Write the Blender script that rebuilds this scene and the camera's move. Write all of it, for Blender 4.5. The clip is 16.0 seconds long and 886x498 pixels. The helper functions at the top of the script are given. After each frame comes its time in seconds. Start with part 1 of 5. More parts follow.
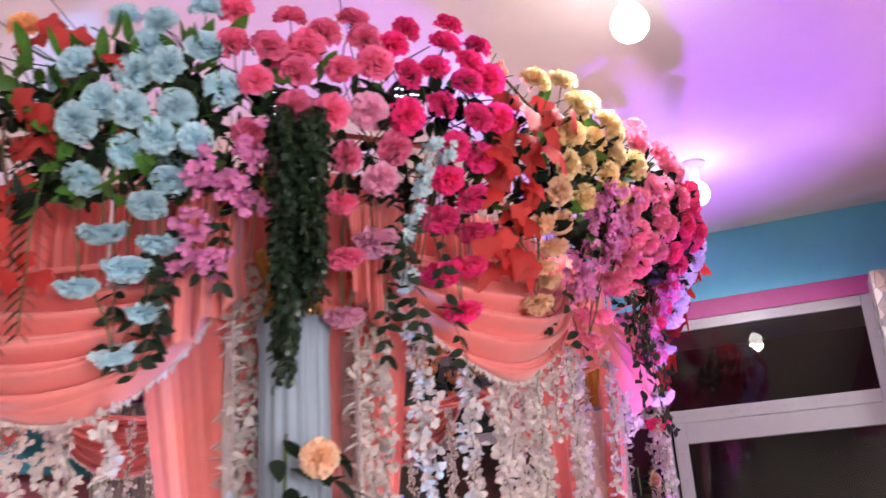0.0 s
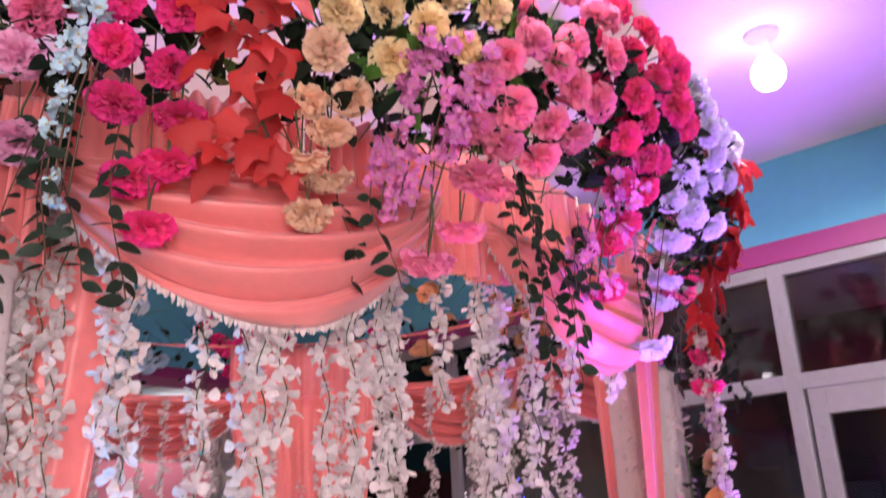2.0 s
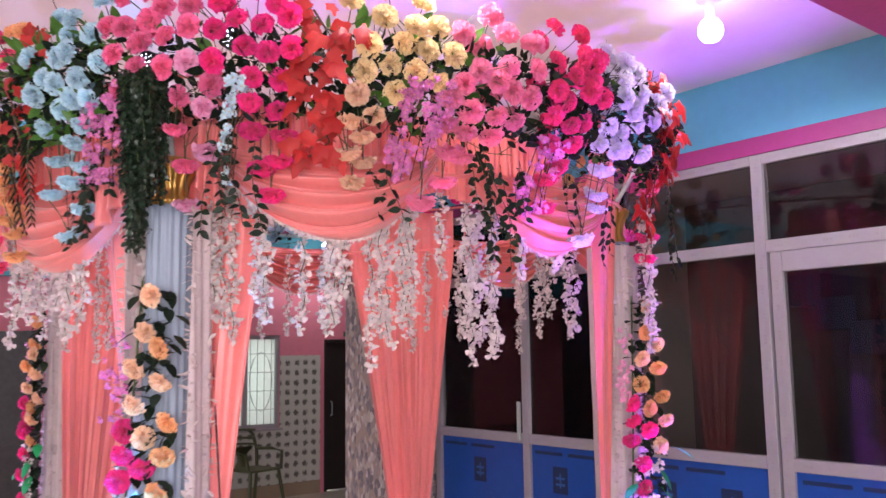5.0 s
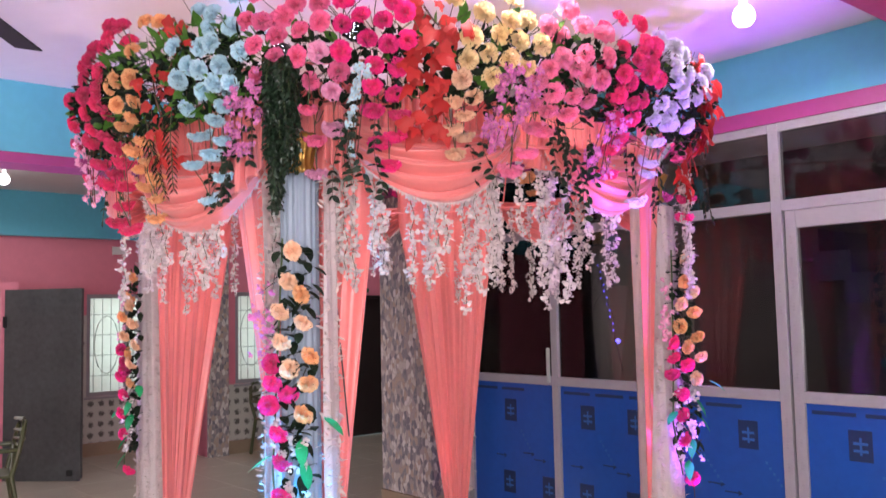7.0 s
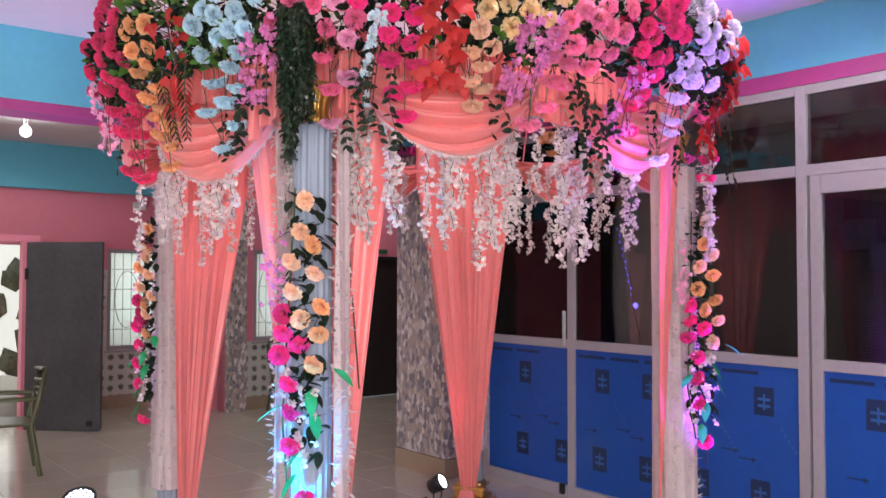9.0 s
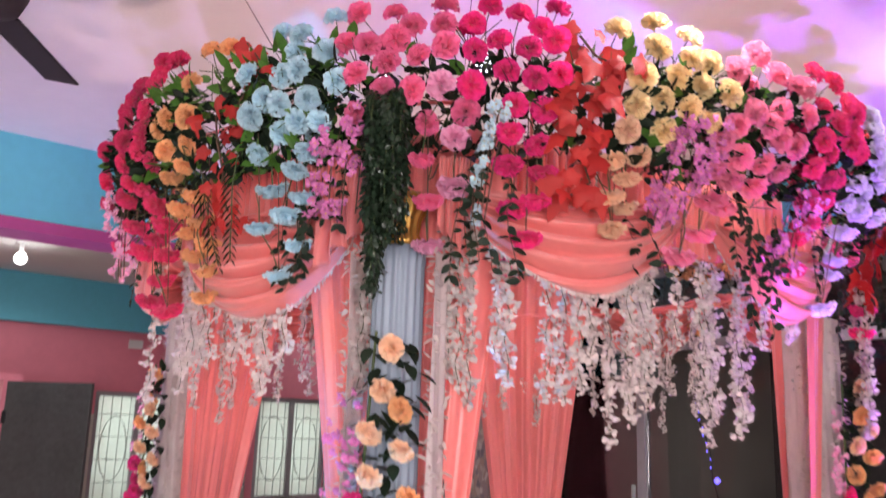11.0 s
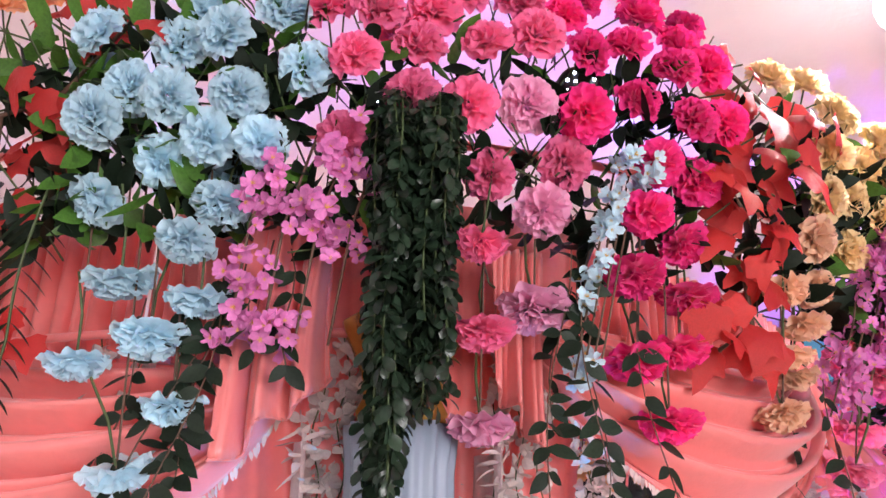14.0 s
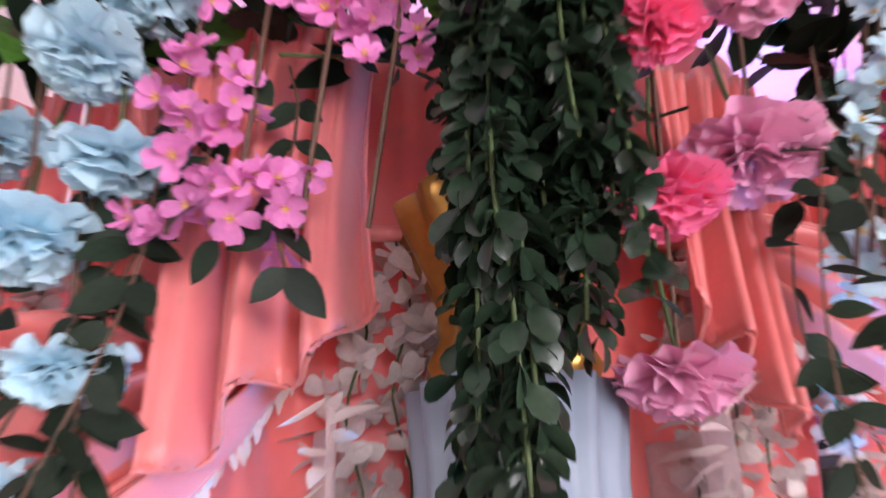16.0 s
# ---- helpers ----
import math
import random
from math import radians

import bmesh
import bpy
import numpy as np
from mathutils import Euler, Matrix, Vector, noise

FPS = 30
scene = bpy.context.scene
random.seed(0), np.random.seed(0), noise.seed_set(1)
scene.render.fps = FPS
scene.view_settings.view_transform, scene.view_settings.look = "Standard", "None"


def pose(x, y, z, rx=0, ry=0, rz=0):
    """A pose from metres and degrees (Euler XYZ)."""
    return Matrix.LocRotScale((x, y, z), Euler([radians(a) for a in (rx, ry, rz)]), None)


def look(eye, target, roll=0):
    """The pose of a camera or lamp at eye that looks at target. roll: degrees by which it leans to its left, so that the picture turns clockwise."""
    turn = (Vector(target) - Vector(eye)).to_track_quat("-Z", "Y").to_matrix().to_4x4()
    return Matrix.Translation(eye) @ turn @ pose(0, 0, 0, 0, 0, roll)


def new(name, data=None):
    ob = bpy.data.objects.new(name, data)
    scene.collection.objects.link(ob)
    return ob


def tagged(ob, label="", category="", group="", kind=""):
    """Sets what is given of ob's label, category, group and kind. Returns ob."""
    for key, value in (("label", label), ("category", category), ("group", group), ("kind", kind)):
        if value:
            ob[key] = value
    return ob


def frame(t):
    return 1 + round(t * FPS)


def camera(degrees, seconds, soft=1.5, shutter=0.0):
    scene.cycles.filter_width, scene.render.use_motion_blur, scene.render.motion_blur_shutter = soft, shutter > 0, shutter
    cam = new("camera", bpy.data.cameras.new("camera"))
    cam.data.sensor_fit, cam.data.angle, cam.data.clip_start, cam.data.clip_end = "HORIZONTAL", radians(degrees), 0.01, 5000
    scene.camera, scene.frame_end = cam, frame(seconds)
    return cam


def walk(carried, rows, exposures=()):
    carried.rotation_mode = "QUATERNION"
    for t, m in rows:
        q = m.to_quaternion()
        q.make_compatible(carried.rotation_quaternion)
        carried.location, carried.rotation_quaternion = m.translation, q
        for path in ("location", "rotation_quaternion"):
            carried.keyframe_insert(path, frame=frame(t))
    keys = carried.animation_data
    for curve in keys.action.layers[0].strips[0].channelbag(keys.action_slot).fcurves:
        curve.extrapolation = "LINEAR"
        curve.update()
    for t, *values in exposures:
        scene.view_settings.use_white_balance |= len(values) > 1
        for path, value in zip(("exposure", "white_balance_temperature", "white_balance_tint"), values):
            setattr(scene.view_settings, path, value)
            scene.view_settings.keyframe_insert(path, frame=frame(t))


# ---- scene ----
cam = camera(55.2, 16.0, soft=1.5, shutter=0.5)
METRES, EYE, TILT, LEAN, TURN = 6.4, 1.745, 0.0, 0.0, 0.0
ROWS = [
    (0.0, 0.0, 0.0, 0.0, 1.27, 18.73, 3.74),
    (0.5, 0.0387, 0.0312, 0.0015, 4.27, 20.81, 4.06),
    (1.0, 0.0754, 0.0649, -0.0005, 8.99, 22.37, 4.02),
    (1.5, 0.1035, 0.1021, 0.0025, 12.89, 22.61, 3.89),
    (2.0, 0.1353, 0.126, 0.0001, 19.58, 18.43, 2.71),
    (2.5, 0.155, 0.1206, -0.0034, 22.69, 14.63, 2.58),
    (3.0, 0.1761, 0.0972, -0.0045, 24.15, 13.11, 1.76),
    (5.5, 0.2883, -0.0679, -0.0065, 29.82, 6.03, 0.99),
    (6.0, 0.2818, -0.1044, -0.0085, 29.2, 5.69, 1.69),
    (6.5, 0.2701, -0.1265, -0.0096, 28.59, 5.64, 1.67),
    (7.0, 0.2617, -0.1314, -0.0128, 28.11, 4.28, 1.23),
    (7.5, 0.262, -0.1322, -0.0183, 28.37, 2.12, 0.78),
    (8.0, 0.2668, -0.1342, -0.0202, 28.67, 0.62, 0.79),
    (10.5, 0.1934, -0.0699, -0.0128, 30.23, 8.21, -2.26),
    (11.0, 0.1475, -0.0432, -0.0071, 28.69, 11.87, -1.8),
    (11.5, 0.1154, -0.0134, -0.0032, 26.94, 16.99, -2.06),
    (12.0, 0.0773, 0.0202, 0.0038, 24.44, 18.77, -2.42),
    (12.5, 0.0395, 0.054, 0.0179, 19.5, 20.81, -1.96),
    (13.0, 0.0177, 0.0857, 0.0272, 12.59, 23.76, -0.65),
    (13.5, -0.0023, 0.1012, 0.0303, 10.96, 24.6, -0.68),
    (14.0, -0.013, 0.099, 0.0326, 9.32, 24.18, -0.89),
    (14.5, -0.0167, 0.0965, 0.0323, 8.06, 23.68, -0.92),
    (15.0, -0.0237, 0.1042, 0.0318, 8.42, 23.39, -0.16),
    (15.5, -0.0333, 0.1417, 0.0337, 11.87, 23.45, 1.15),
    (16.0, -0.0402, 0.183, 0.046, 12.34, 25.33, 1.26),
]
walk(cam, [(t, pose(0, 0, EYE, TILT, LEAN, TURN) @ pose(METRES * x, METRES * y, METRES * z, 90 + pitch, roll, yaw)) for t, x, y, z, yaw, pitch, roll in ROWS], exposures=[(0.0, -0.28, 6500, 9), (1.5, -0.25, 6400, 14), (3.0, -0.25, 6250, 19), (6.0, -0.15, 6350, 12), (8.0, -0.1, 6250, 11), (10.5, -0.28, 6500, 11), (12.0, -0.25, 6600, 11), (13.0, -0.1, 6500, 12), (14.0, 0.0, 6350, 12), (15.0, 0.1, 6250, 12), (16.0, 0.25, 6200, 14)])

# ---- world and lights ----
world = bpy.data.worlds.new("night_hall")
scene.world = world
world.use_nodes = True
wn = world.node_tree
sky = wn.nodes.new("ShaderNodeTexSky")
sky.sky_type, sky.sun_disc, sky.sun_elevation, sky.sun_rotation = "NISHITA", False, radians(12), radians(70)
wn.nodes["Background"].inputs[1].default_value = 0.1
wn.links.new(sky.outputs[0], wn.nodes["Background"].inputs[0])

ROOM = pose(0, 0, 0, 0, 0, -22)          # the hall's own axes: u along the glazing, v towards it
CX, CY = -0.62, 3.0                      # middle of the canopy
CEIL = 3.2


def in_room(u, v, z):
    return ROOM @ Vector((u, v, z))


def spot_lamp(eye, target, watts, colour, angle, size=0.05, blend=0.6):
    data = bpy.data.lights.new("stage_light_beam", "SPOT")
    data.energy, data.color, data.spot_size, data.spot_blend, data.shadow_soft_size = watts, colour, radians(angle), blend, size
    ob = new("stage_light_beam", data)
    ob.matrix_world = look(eye, target)
    return ob


def window_lamp(m, w, h, watts, colour):
    data = bpy.data.lights.new("daylight", "AREA")
    data.shape, data.size, data.size_y, data.energy, data.color = "RECTANGLE", w, h, watts, colour
    ob = new("daylight", data)
    ob.matrix_world = m
    return ob


BULBS = [(0.56, 2.04), (1.1, 3.38), (-2.6, 0.6), (0.6, -1.6), (2.6, 0.6), (-5.98, 4.41), (-4.6, 8.2), (0.75, -0.45), (-1.3, -0.6), (2.0, -1.2), (-2.9, -1.6)]
for bx, by in BULBS:
    spot_lamp((bx, by, 3.02), (bx, by, 0), 33, (1.0, 0.94, 0.92), 172, 0.05, 0.25)
spot_lamp((1.04, 3.54, 0.38), (0.74, 3.30, 2.0), 380, (0.40, 0.07, 1.0), 62)
spot_lamp((-0.25, 1.40, 0.40), (-0.351, 1.833, 1.4), 330, (0.01, 0.42, 1.0), 34, 0.03, 0.5)
spot_lamp((1.75, 2.15, 0.40), (0.74, 2.86, 2.48), 430, (0.38, 0.09, 1.0), 24, 0.04, 0.6)
spot_lamp((-2.88, 2.76, 0.34), (-2.3, 2.4, 2.6), 150, (0.6, 0.45, 1.0), 80)
spot_lamp((-1.43, 4.62, 0.35), (-0.6, 2.6, 2.6), 80, (0.6, 0.6, 1.0), 80)
spot_lamp((-0.62, 3.1, 0.3), (-0.62, 2.8, 3.2), 150, (1.0, 0.6, 0.52), 100)

# ---- materials ----


def material(name, colour, rough=0.5, metal=0.0, vary=0.12, scale=8.0, bump=0.0, bump_scale=40.0, spread=0.0, through_light=0.0, sheen=0.0, spec=0.5):
    """A surface with broad and fine variation of tone, and fine relief."""
    m = bpy.data.materials.new(name)
    m.use_nodes = True
    nt = m.node_tree
    b = nt.nodes["Principled BSDF"]
    b.inputs["Roughness"].default_value, b.inputs["Metallic"].default_value = rough, metal
    b.inputs["Specular IOR Level"].default_value = spec
    if sheen:
        b.inputs["Sheen Weight"].default_value = sheen
    coord = nt.nodes.new("ShaderNodeTexCoord")
    n1, n2 = nt.nodes.new("ShaderNodeTexNoise"), nt.nodes.new("ShaderNodeTexNoise")
    n1.inputs["Scale"].default_value, n2.inputs["Scale"].default_value = scale, scale * 9
    n1.inputs["Detail"].default_value = n2.inputs["Detail"].default_value = 4
    add = nt.nodes.new("ShaderNodeMath")
    add.operation = "ADD"
    hsv = nt.nodes.new("ShaderNodeHueSaturation")
    hsv.inputs["Color"].default_value = (*colour, 1)
    rng = nt.nodes.new("ShaderNodeMapRange")
    rng.inputs["From Min"].default_value, rng.inputs["From Max"].default_value = 0.6, 1.4
    rng.inputs["To Min"].default_value, rng.inputs["To Max"].default_value = 1 - vary, 1 + vary
    for n in (n1, n2):
        nt.links.new(coord.outputs["Object"], n.inputs["Vector"])
    nt.links.new(n1.outputs["Fac"], add.inputs[0])
    nt.links.new(n2.outputs["Fac"], add.inputs[1])
    nt.links.new(add.outputs[0], rng.inputs["Value"])
    value = rng.outputs[0]
    if spread:
        info = nt.nodes.new("ShaderNodeObjectInfo")
        rr = nt.nodes.new("ShaderNodeMapRange")
        rr.inputs["To Min"].default_value, rr.inputs["To Max"].default_value = 1 - spread, 1 + spread
        nt.links.new(info.outputs["Random"], rr.inputs["Value"])
        mul = nt.nodes.new("ShaderNodeMath")
        mul.operation = "MULTIPLY"
        nt.links.new(value, mul.inputs[0])
        nt.links.new(rr.outputs[0], mul.inputs[1])
        value = mul.outputs[0]
    nt.links.new(value, hsv.inputs["Value"])
    nt.links.new(hsv.outputs[0], b.inputs["Base Color"])
    if bump:
        nb, bp = nt.nodes.new("ShaderNodeTexNoise"), nt.nodes.new("ShaderNodeBump")
        nb.inputs["Scale"].default_value, nb.inputs["Detail"].default_value = bump_scale, 5
        bp.inputs["Strength"].default_value, bp.inputs["Distance"].default_value = bump, 0.01
        nt.links.new(coord.outputs["Object"], nb.inputs["Vector"])
        nt.links.new(nb.outputs["Fac"], bp.inputs["Height"])
        nt.links.new(bp.outputs[0], b.inputs["Normal"])
    if through_light:
        tr, mix = nt.nodes.new("ShaderNodeBsdfTranslucent"), nt.nodes.new("ShaderNodeMixShader")
        nt.links.new(hsv.outputs[0], tr.inputs["Color"])
        mix.inputs[0].default_value = through_light
        nt.links.new(b.outputs[0], mix.inputs[1])
        nt.links.new(tr.outputs[0], mix.inputs[2])
        nt.links.new(mix.outputs[0], nt.nodes["Material Output"].inputs["Surface"])
    return m


def glow(name, colour, strength):
    m = bpy.data.materials.new(name)
    m.use_nodes = True
    b = m.node_tree.nodes["Principled BSDF"]
    b.inputs["Base Color"].default_value = (*colour, 1)
    b.inputs["Emission Color"].default_value = (*colour, 1)
    b.inputs["Emission Strength"].default_value = strength
    return m


def glass_pane(name, tint, rough=0.02):
    """Thin window glass: mostly clear, with a mirror layer on it."""
    m = bpy.data.materials.new(name)
    m.use_nodes = True
    nt = m.node_tree
    nt.nodes.remove(nt.nodes["Principled BSDF"])
    clear, gloss, mix, fr = (nt.nodes.new("ShaderNodeBsdf" + k) if k != "Mix" else nt.nodes.new("ShaderNodeMixShader") for k in ("Transparent", "Glossy", "Mix", "Transparent"))
    nt.nodes.remove(fr)
    fr = nt.nodes.new("ShaderNodeFresnel")
    fr.inputs["IOR"].default_value = 1.55
    clear.inputs["Color"].default_value = (*tint, 1)
    gloss.inputs["Roughness"].default_value = rough
    nt.links.new(fr.outputs[0], mix.inputs[0])
    nt.links.new(clear.outputs[0], mix.inputs[1])
    nt.links.new(gloss.outputs[0], mix.inputs[2])
    nt.links.new(mix.outputs[0], nt.nodes["Material Output"].inputs["Surface"])
    return m


def cells(name, colours, scale, rough, joint, joint_width=0.06, bump=0.6):
    """Pebbles of mixed colours set in mortar."""
    m = bpy.data.materials.new(name)
    m.use_nodes = True
    nt = m.node_tree
    b = nt.nodes["Principled BSDF"]
    b.inputs["Roughness"].default_value = rough
    coord = nt.nodes.new("ShaderNodeTexCoord")
    v1, v2 = nt.nodes.new("ShaderNodeTexVoronoi"), nt.nodes.new("ShaderNodeTexVoronoi")
    v2.feature = "DISTANCE_TO_EDGE"
    for v in (v1, v2):
        v.inputs["Scale"].default_value = scale
        mp = nt.nodes.new("ShaderNodeMapping")
        mp.inputs["Scale"].default_value = (1, 1, 0.62)
        nt.links.new(coord.outputs["Object"], mp.inputs["Vector"])
        nt.links.new(mp.outputs[0], v.inputs["Vector"])
    sep, ramp, edge, mix = nt.nodes.new("ShaderNodeSeparateColor"), nt.nodes.new("ShaderNodeValToRGB"), nt.nodes.new("ShaderNodeMapRange"), nt.nodes.new("ShaderNodeMix")
    nt.links.new(v1.outputs["Color"], sep.inputs[0])
    nt.links.new(sep.outputs[0], ramp.inputs[0])
    ramp.color_ramp.interpolation = "CONSTANT"
    while len(ramp.color_ramp.elements) < len(colours):
        ramp.color_ramp.elements.new(0.5)
    for i, c in enumerate(colours):
        e = ramp.color_ramp.elements[i]
        e.position, e.color = i / len(colours), (*c, 1)
    edge.inputs["From Max"].default_value = joint_width
    nt.links.new(v2.outputs["Distance"], edge.inputs["Value"])
    mix.data_type = "RGBA"
    mix.inputs[6].default_value = (*joint, 1)
    nt.links.new(edge.outputs[0], mix.inputs[0])
    nt.links.new(ramp.outputs[0], mix.inputs[7])
    nt.links.new(mix.outputs[2], b.inputs["Base Color"])
    bp = nt.nodes.new("ShaderNodeBump")
    bp.inputs["Strength"].default_value, bp.inputs["Distance"].default_value = bump, 0.01
    nt.links.new(edge.outputs[0], bp.inputs["Height"])
    nt.links.new(bp.outputs[0], b.inputs["Normal"])
    return m


def flower_tile(name):
    """White wall tile with a small grey flower printed at even steps."""
    m = bpy.data.materials.new(name)
    m.use_nodes = True
    nt = m.node_tree
    b = nt.nodes["Principled BSDF"]
    b.inputs["Roughness"].default_value = 0.2
    coord, mp, vo, no, ad, ramp = (nt.nodes.new("ShaderNode" + k) for k in ("TexCoord", "Mapping", "TexVoronoi", "TexNoise", "Math", "ValToRGB"))
    mp.inputs["Scale"].default_value = (0, 8, 8)
    vo.inputs["Scale"].default_value, vo.inputs["Randomness"].default_value = 1.0, 0.12
    no.inputs["Scale"].default_value, no.inputs["Detail"].default_value = 45, 3
    nt.links.new(coord.outputs["Object"], mp.inputs["Vector"])
    nt.links.new(mp.outputs[0], vo.inputs["Vector"])
    nt.links.new(coord.outputs["Object"], no.inputs["Vector"])
    ad.operation = "MULTIPLY_ADD"
    ad.inputs[1].default_value = 0.55
    nt.links.new(no.outputs["Fac"], ad.inputs[0])
    nt.links.new(vo.outputs["Distance"], ad.inputs[2])
    ramp.color_ramp.elements[0].position, ramp.color_ramp.elements[0].color = 0.47, (0.16, 0.15, 0.14, 1)
    ramp.color_ramp.elements[1].position, ramp.color_ramp.elements[1].color = 0.62, (0.60, 0.59, 0.54, 1)
    nt.links.new(ad.outputs[0], ramp.inputs[0])
    nt.links.new(ramp.outputs[0], b.inputs["Base Color"])
    return m


CEILING = material("ceiling_paint", (0.80, 0.77, 0.78), 0.75, vary=0.03, scale=1.2, bump=0.15, bump_scale=60)
BLUE_PAINT = material("sky_blue_paint", (0.12, 0.50, 0.66), 0.55, vary=0.06, scale=2, bump=0.1)
MAG_PAINT = material("magenta_paint", (0.38, 0.05, 0.22), 0.5, vary=0.08, scale=3, bump=0.1)
PINK_PAINT = material("pink_wall_paint", (0.72, 0.22, 0.30), 0.6, vary=0.06, scale=1.5, bump=0.12)
GREY_WALL = material("grey_wall_paint", (0.45, 0.42, 0.40), 0.7, vary=0.08, scale=1.5, bump=0.1)
# Dark grey base: the gloom of the room behind the glass is in the colour.
DARK_WALL = material("unlit_stairwell_shade", (0.10, 0.095, 0.10), 0.7, vary=0.15, scale=1.2, bump=0.1)
# Near-black navy stands in for the lack of light on the stairs.
UNLIT_STAIR = material("unlit_stair_shade", (0.03, 0.05, 0.10), 0.7, vary=0.15, scale=1.2)
TILE = material("floor_tile_glaze", (0.60, 0.54, 0.46), 0.12, vary=0.06, scale=3, spread=0.03)
JOINT = material("tile_joint", (0.25, 0.22, 0.18), 0.8)
SKIRT = material("skirting_tile", (0.36, 0.27, 0.19), 0.25, vary=0.08)
PEBBLE = cells("pebble_cladding", [(0.62, 0.56, 0.52), (0.22, 0.20, 0.24), (0.50, 0.38, 0.32), (0.75, 0.70, 0.68), (0.30, 0.27, 0.30), (0.44, 0.36, 0.36)], 30, 0.45, (0.42, 0.38, 0.36))
DADO = flower_tile("flower_dado_tile")
UPVC = material("white_upvc", (0.36, 0.34, 0.37), 0.35, vary=0.05, scale=4)
TAPE = material("printed_tape", (0.34, 0.32, 0.34), 0.5)
FILM = material("blue_film", (0.011, 0.08, 0.37), 0.28, vary=0.10, scale=2.5, bump=0.12, bump_scale=6)
FILM_INK = material("film_print", (0.012, 0.03, 0.10), 0.4)
FILM_LINE = material("film_print_light", (0.03, 0.13, 0.38), 0.4)
GLASS = glass_pane("window_glass", (0.72, 0.70, 0.70))
STEEL = material("painted_steel", (0.10, 0.105, 0.11), 0.42, metal=0.3, vary=0.25, scale=2.5, bump=0.08)
BLACK_DOOR = material("black_door_paint", (0.025, 0.02, 0.02), 0.4, vary=0.2)
CORAL = material("coral_satin", (0.93, 0.28, 0.27), 0.30, vary=0.06, scale=6, bump=0.10, bump_scale=180, through_light=0.3, sheen=0.5, spec=0.7)
SHEER = material("pale_net", (0.80, 0.69, 0.69), 0.7, vary=0.10, scale=20, bump=0.4, bump_scale=90, through_light=0.4)
LACE = material("white_lace", (0.72, 0.62, 0.60), 0.8, vary=0.1, scale=30, through_light=0.3)
# White shafts, darkened and blued: the blue stage light is painted into the colour.
SHAFT = material("blue_lit_white_column", (0.26, 0.31, 0.39), 0.5, vary=0.05, scale=6)
GOLD = material("gold_paint", (0.50, 0.28, 0.07), 0.3, metal=0.75, vary=0.15, scale=14, bump=0.2)
WIRE = material("dark_wire", (0.03, 0.02, 0.02), 0.5)
STEM = material("green_stem", (0.06, 0.09, 0.03), 0.6, vary=0.2)
TWIG = material("brown_stem", (0.10, 0.05, 0.03), 0.6, vary=0.2)
LEAF = material("dark_leaf", (0.015, 0.026, 0.015), 0.5, spec=0.18, vary=0.35, scale=25, spread=0.4, through_light=0.12)
IVY = material("hanging_leaf", (0.022, 0.042, 0.024), 0.28, spec=0.5, vary=0.5, scale=25, spread=0.7, through_light=0.12)
FRESH = material("fresh_leaf", (0.08, 0.20, 0.03), 0.42, vary=0.4, scale=25, spread=0.4, through_light=0.35)
GREEN = material("bright_leaf", (0.02, 0.35, 0.12), 0.4, vary=0.3, scale=25, spread=0.2, through_light=0.3)
OLIVE = material("olive_plastic", (0.09, 0.10, 0.045), 0.35, vary=0.06)
BLACK = material("black_plastic", (0.015, 0.015, 0.018), 0.4, vary=0.1)
FAN_PAINT = material("dark_fan_paint", (0.02, 0.017, 0.02), 0.6, vary=0.1, spec=0.2)
WHITE_PLASTIC = material("white_plastic", (0.75, 0.74, 0.74), 0.4, vary=0.03)
SWITCH_GREEN = material("green_sign", (0.03, 0.12, 0.06), 0.5)
BULB = glow("bulb_glass", (1.0, 0.98, 0.95), 14)
LED_WHITE = glow("led_white", (0.75, 0.8, 1.0), 9)
LED_BLUE = glow("led_blue", (0.12, 0.1, 1.0), 10)
DAY = glow("daylight_yard", (0.86, 0.86, 0.78), 0.9)
YARD = material("yard_plants", (0.30, 0.30, 0.20), 0.8, vary=0.7, scale=6)


def petal(name, c, spread=0.10):
    return material(name, c, 0.6, vary=0.16, scale=30, bump=0.2, bump_scale=120, spread=spread, through_light=0.34, sheen=0.2)


P_BLUE = petal("pale_blue_petal", (0.62, 0.83, 0.93))
P_PINK = petal("pink_petal", (0.94, 0.20, 0.42), 0.14)
P_PALE = petal("pale_pink_petal", (0.96, 0.47, 0.70))
P_MAGENTA = petal("magenta_petal", (0.92, 0.035, 0.30), 0.16)
P_PEACH = petal("peach_petal", (0.95, 0.66, 0.46))
P_YELLOW = petal("yellow_petal", (0.95, 0.75, 0.42), 0.14)
P_ROSE = petal("rose_petal", (0.95, 0.29, 0.47), 0.14)
P_CRIMSON = petal("crimson_petal", (0.85, 0.05, 0.21), 0.14)
P_WHITE = petal("lavender_white_petal", (0.82, 0.80, 0.88))
P_ORANGE = petal("apricot_petal", (0.95, 0.54, 0.27), 0.12)
P_LILAC = petal("lilac_petal", (0.78, 0.25, 0.58), 0.2)
P_VINE = petal("cream_white_petal", (0.70, 0.64, 0.63), 0.12)
P_RED = material("red_leaf", (0.58, 0.038, 0.036), 0.4, vary=0.2, scale=25, bump=0.3, bump_scale=60, spread=0.2, through_light=0.3)

# ---- mesh helpers ----


def mesh_of(name, verts, faces, mat, smooth=True):
    me = bpy.data.meshes.new(name)
    me.from_pydata([tuple(v) for v in verts], [], faces)
    me.materials.append(mat)
    if smooth:
        me.polygons.foreach_set("use_smooth", [True] * len(me.polygons))
    me.update()
    return me


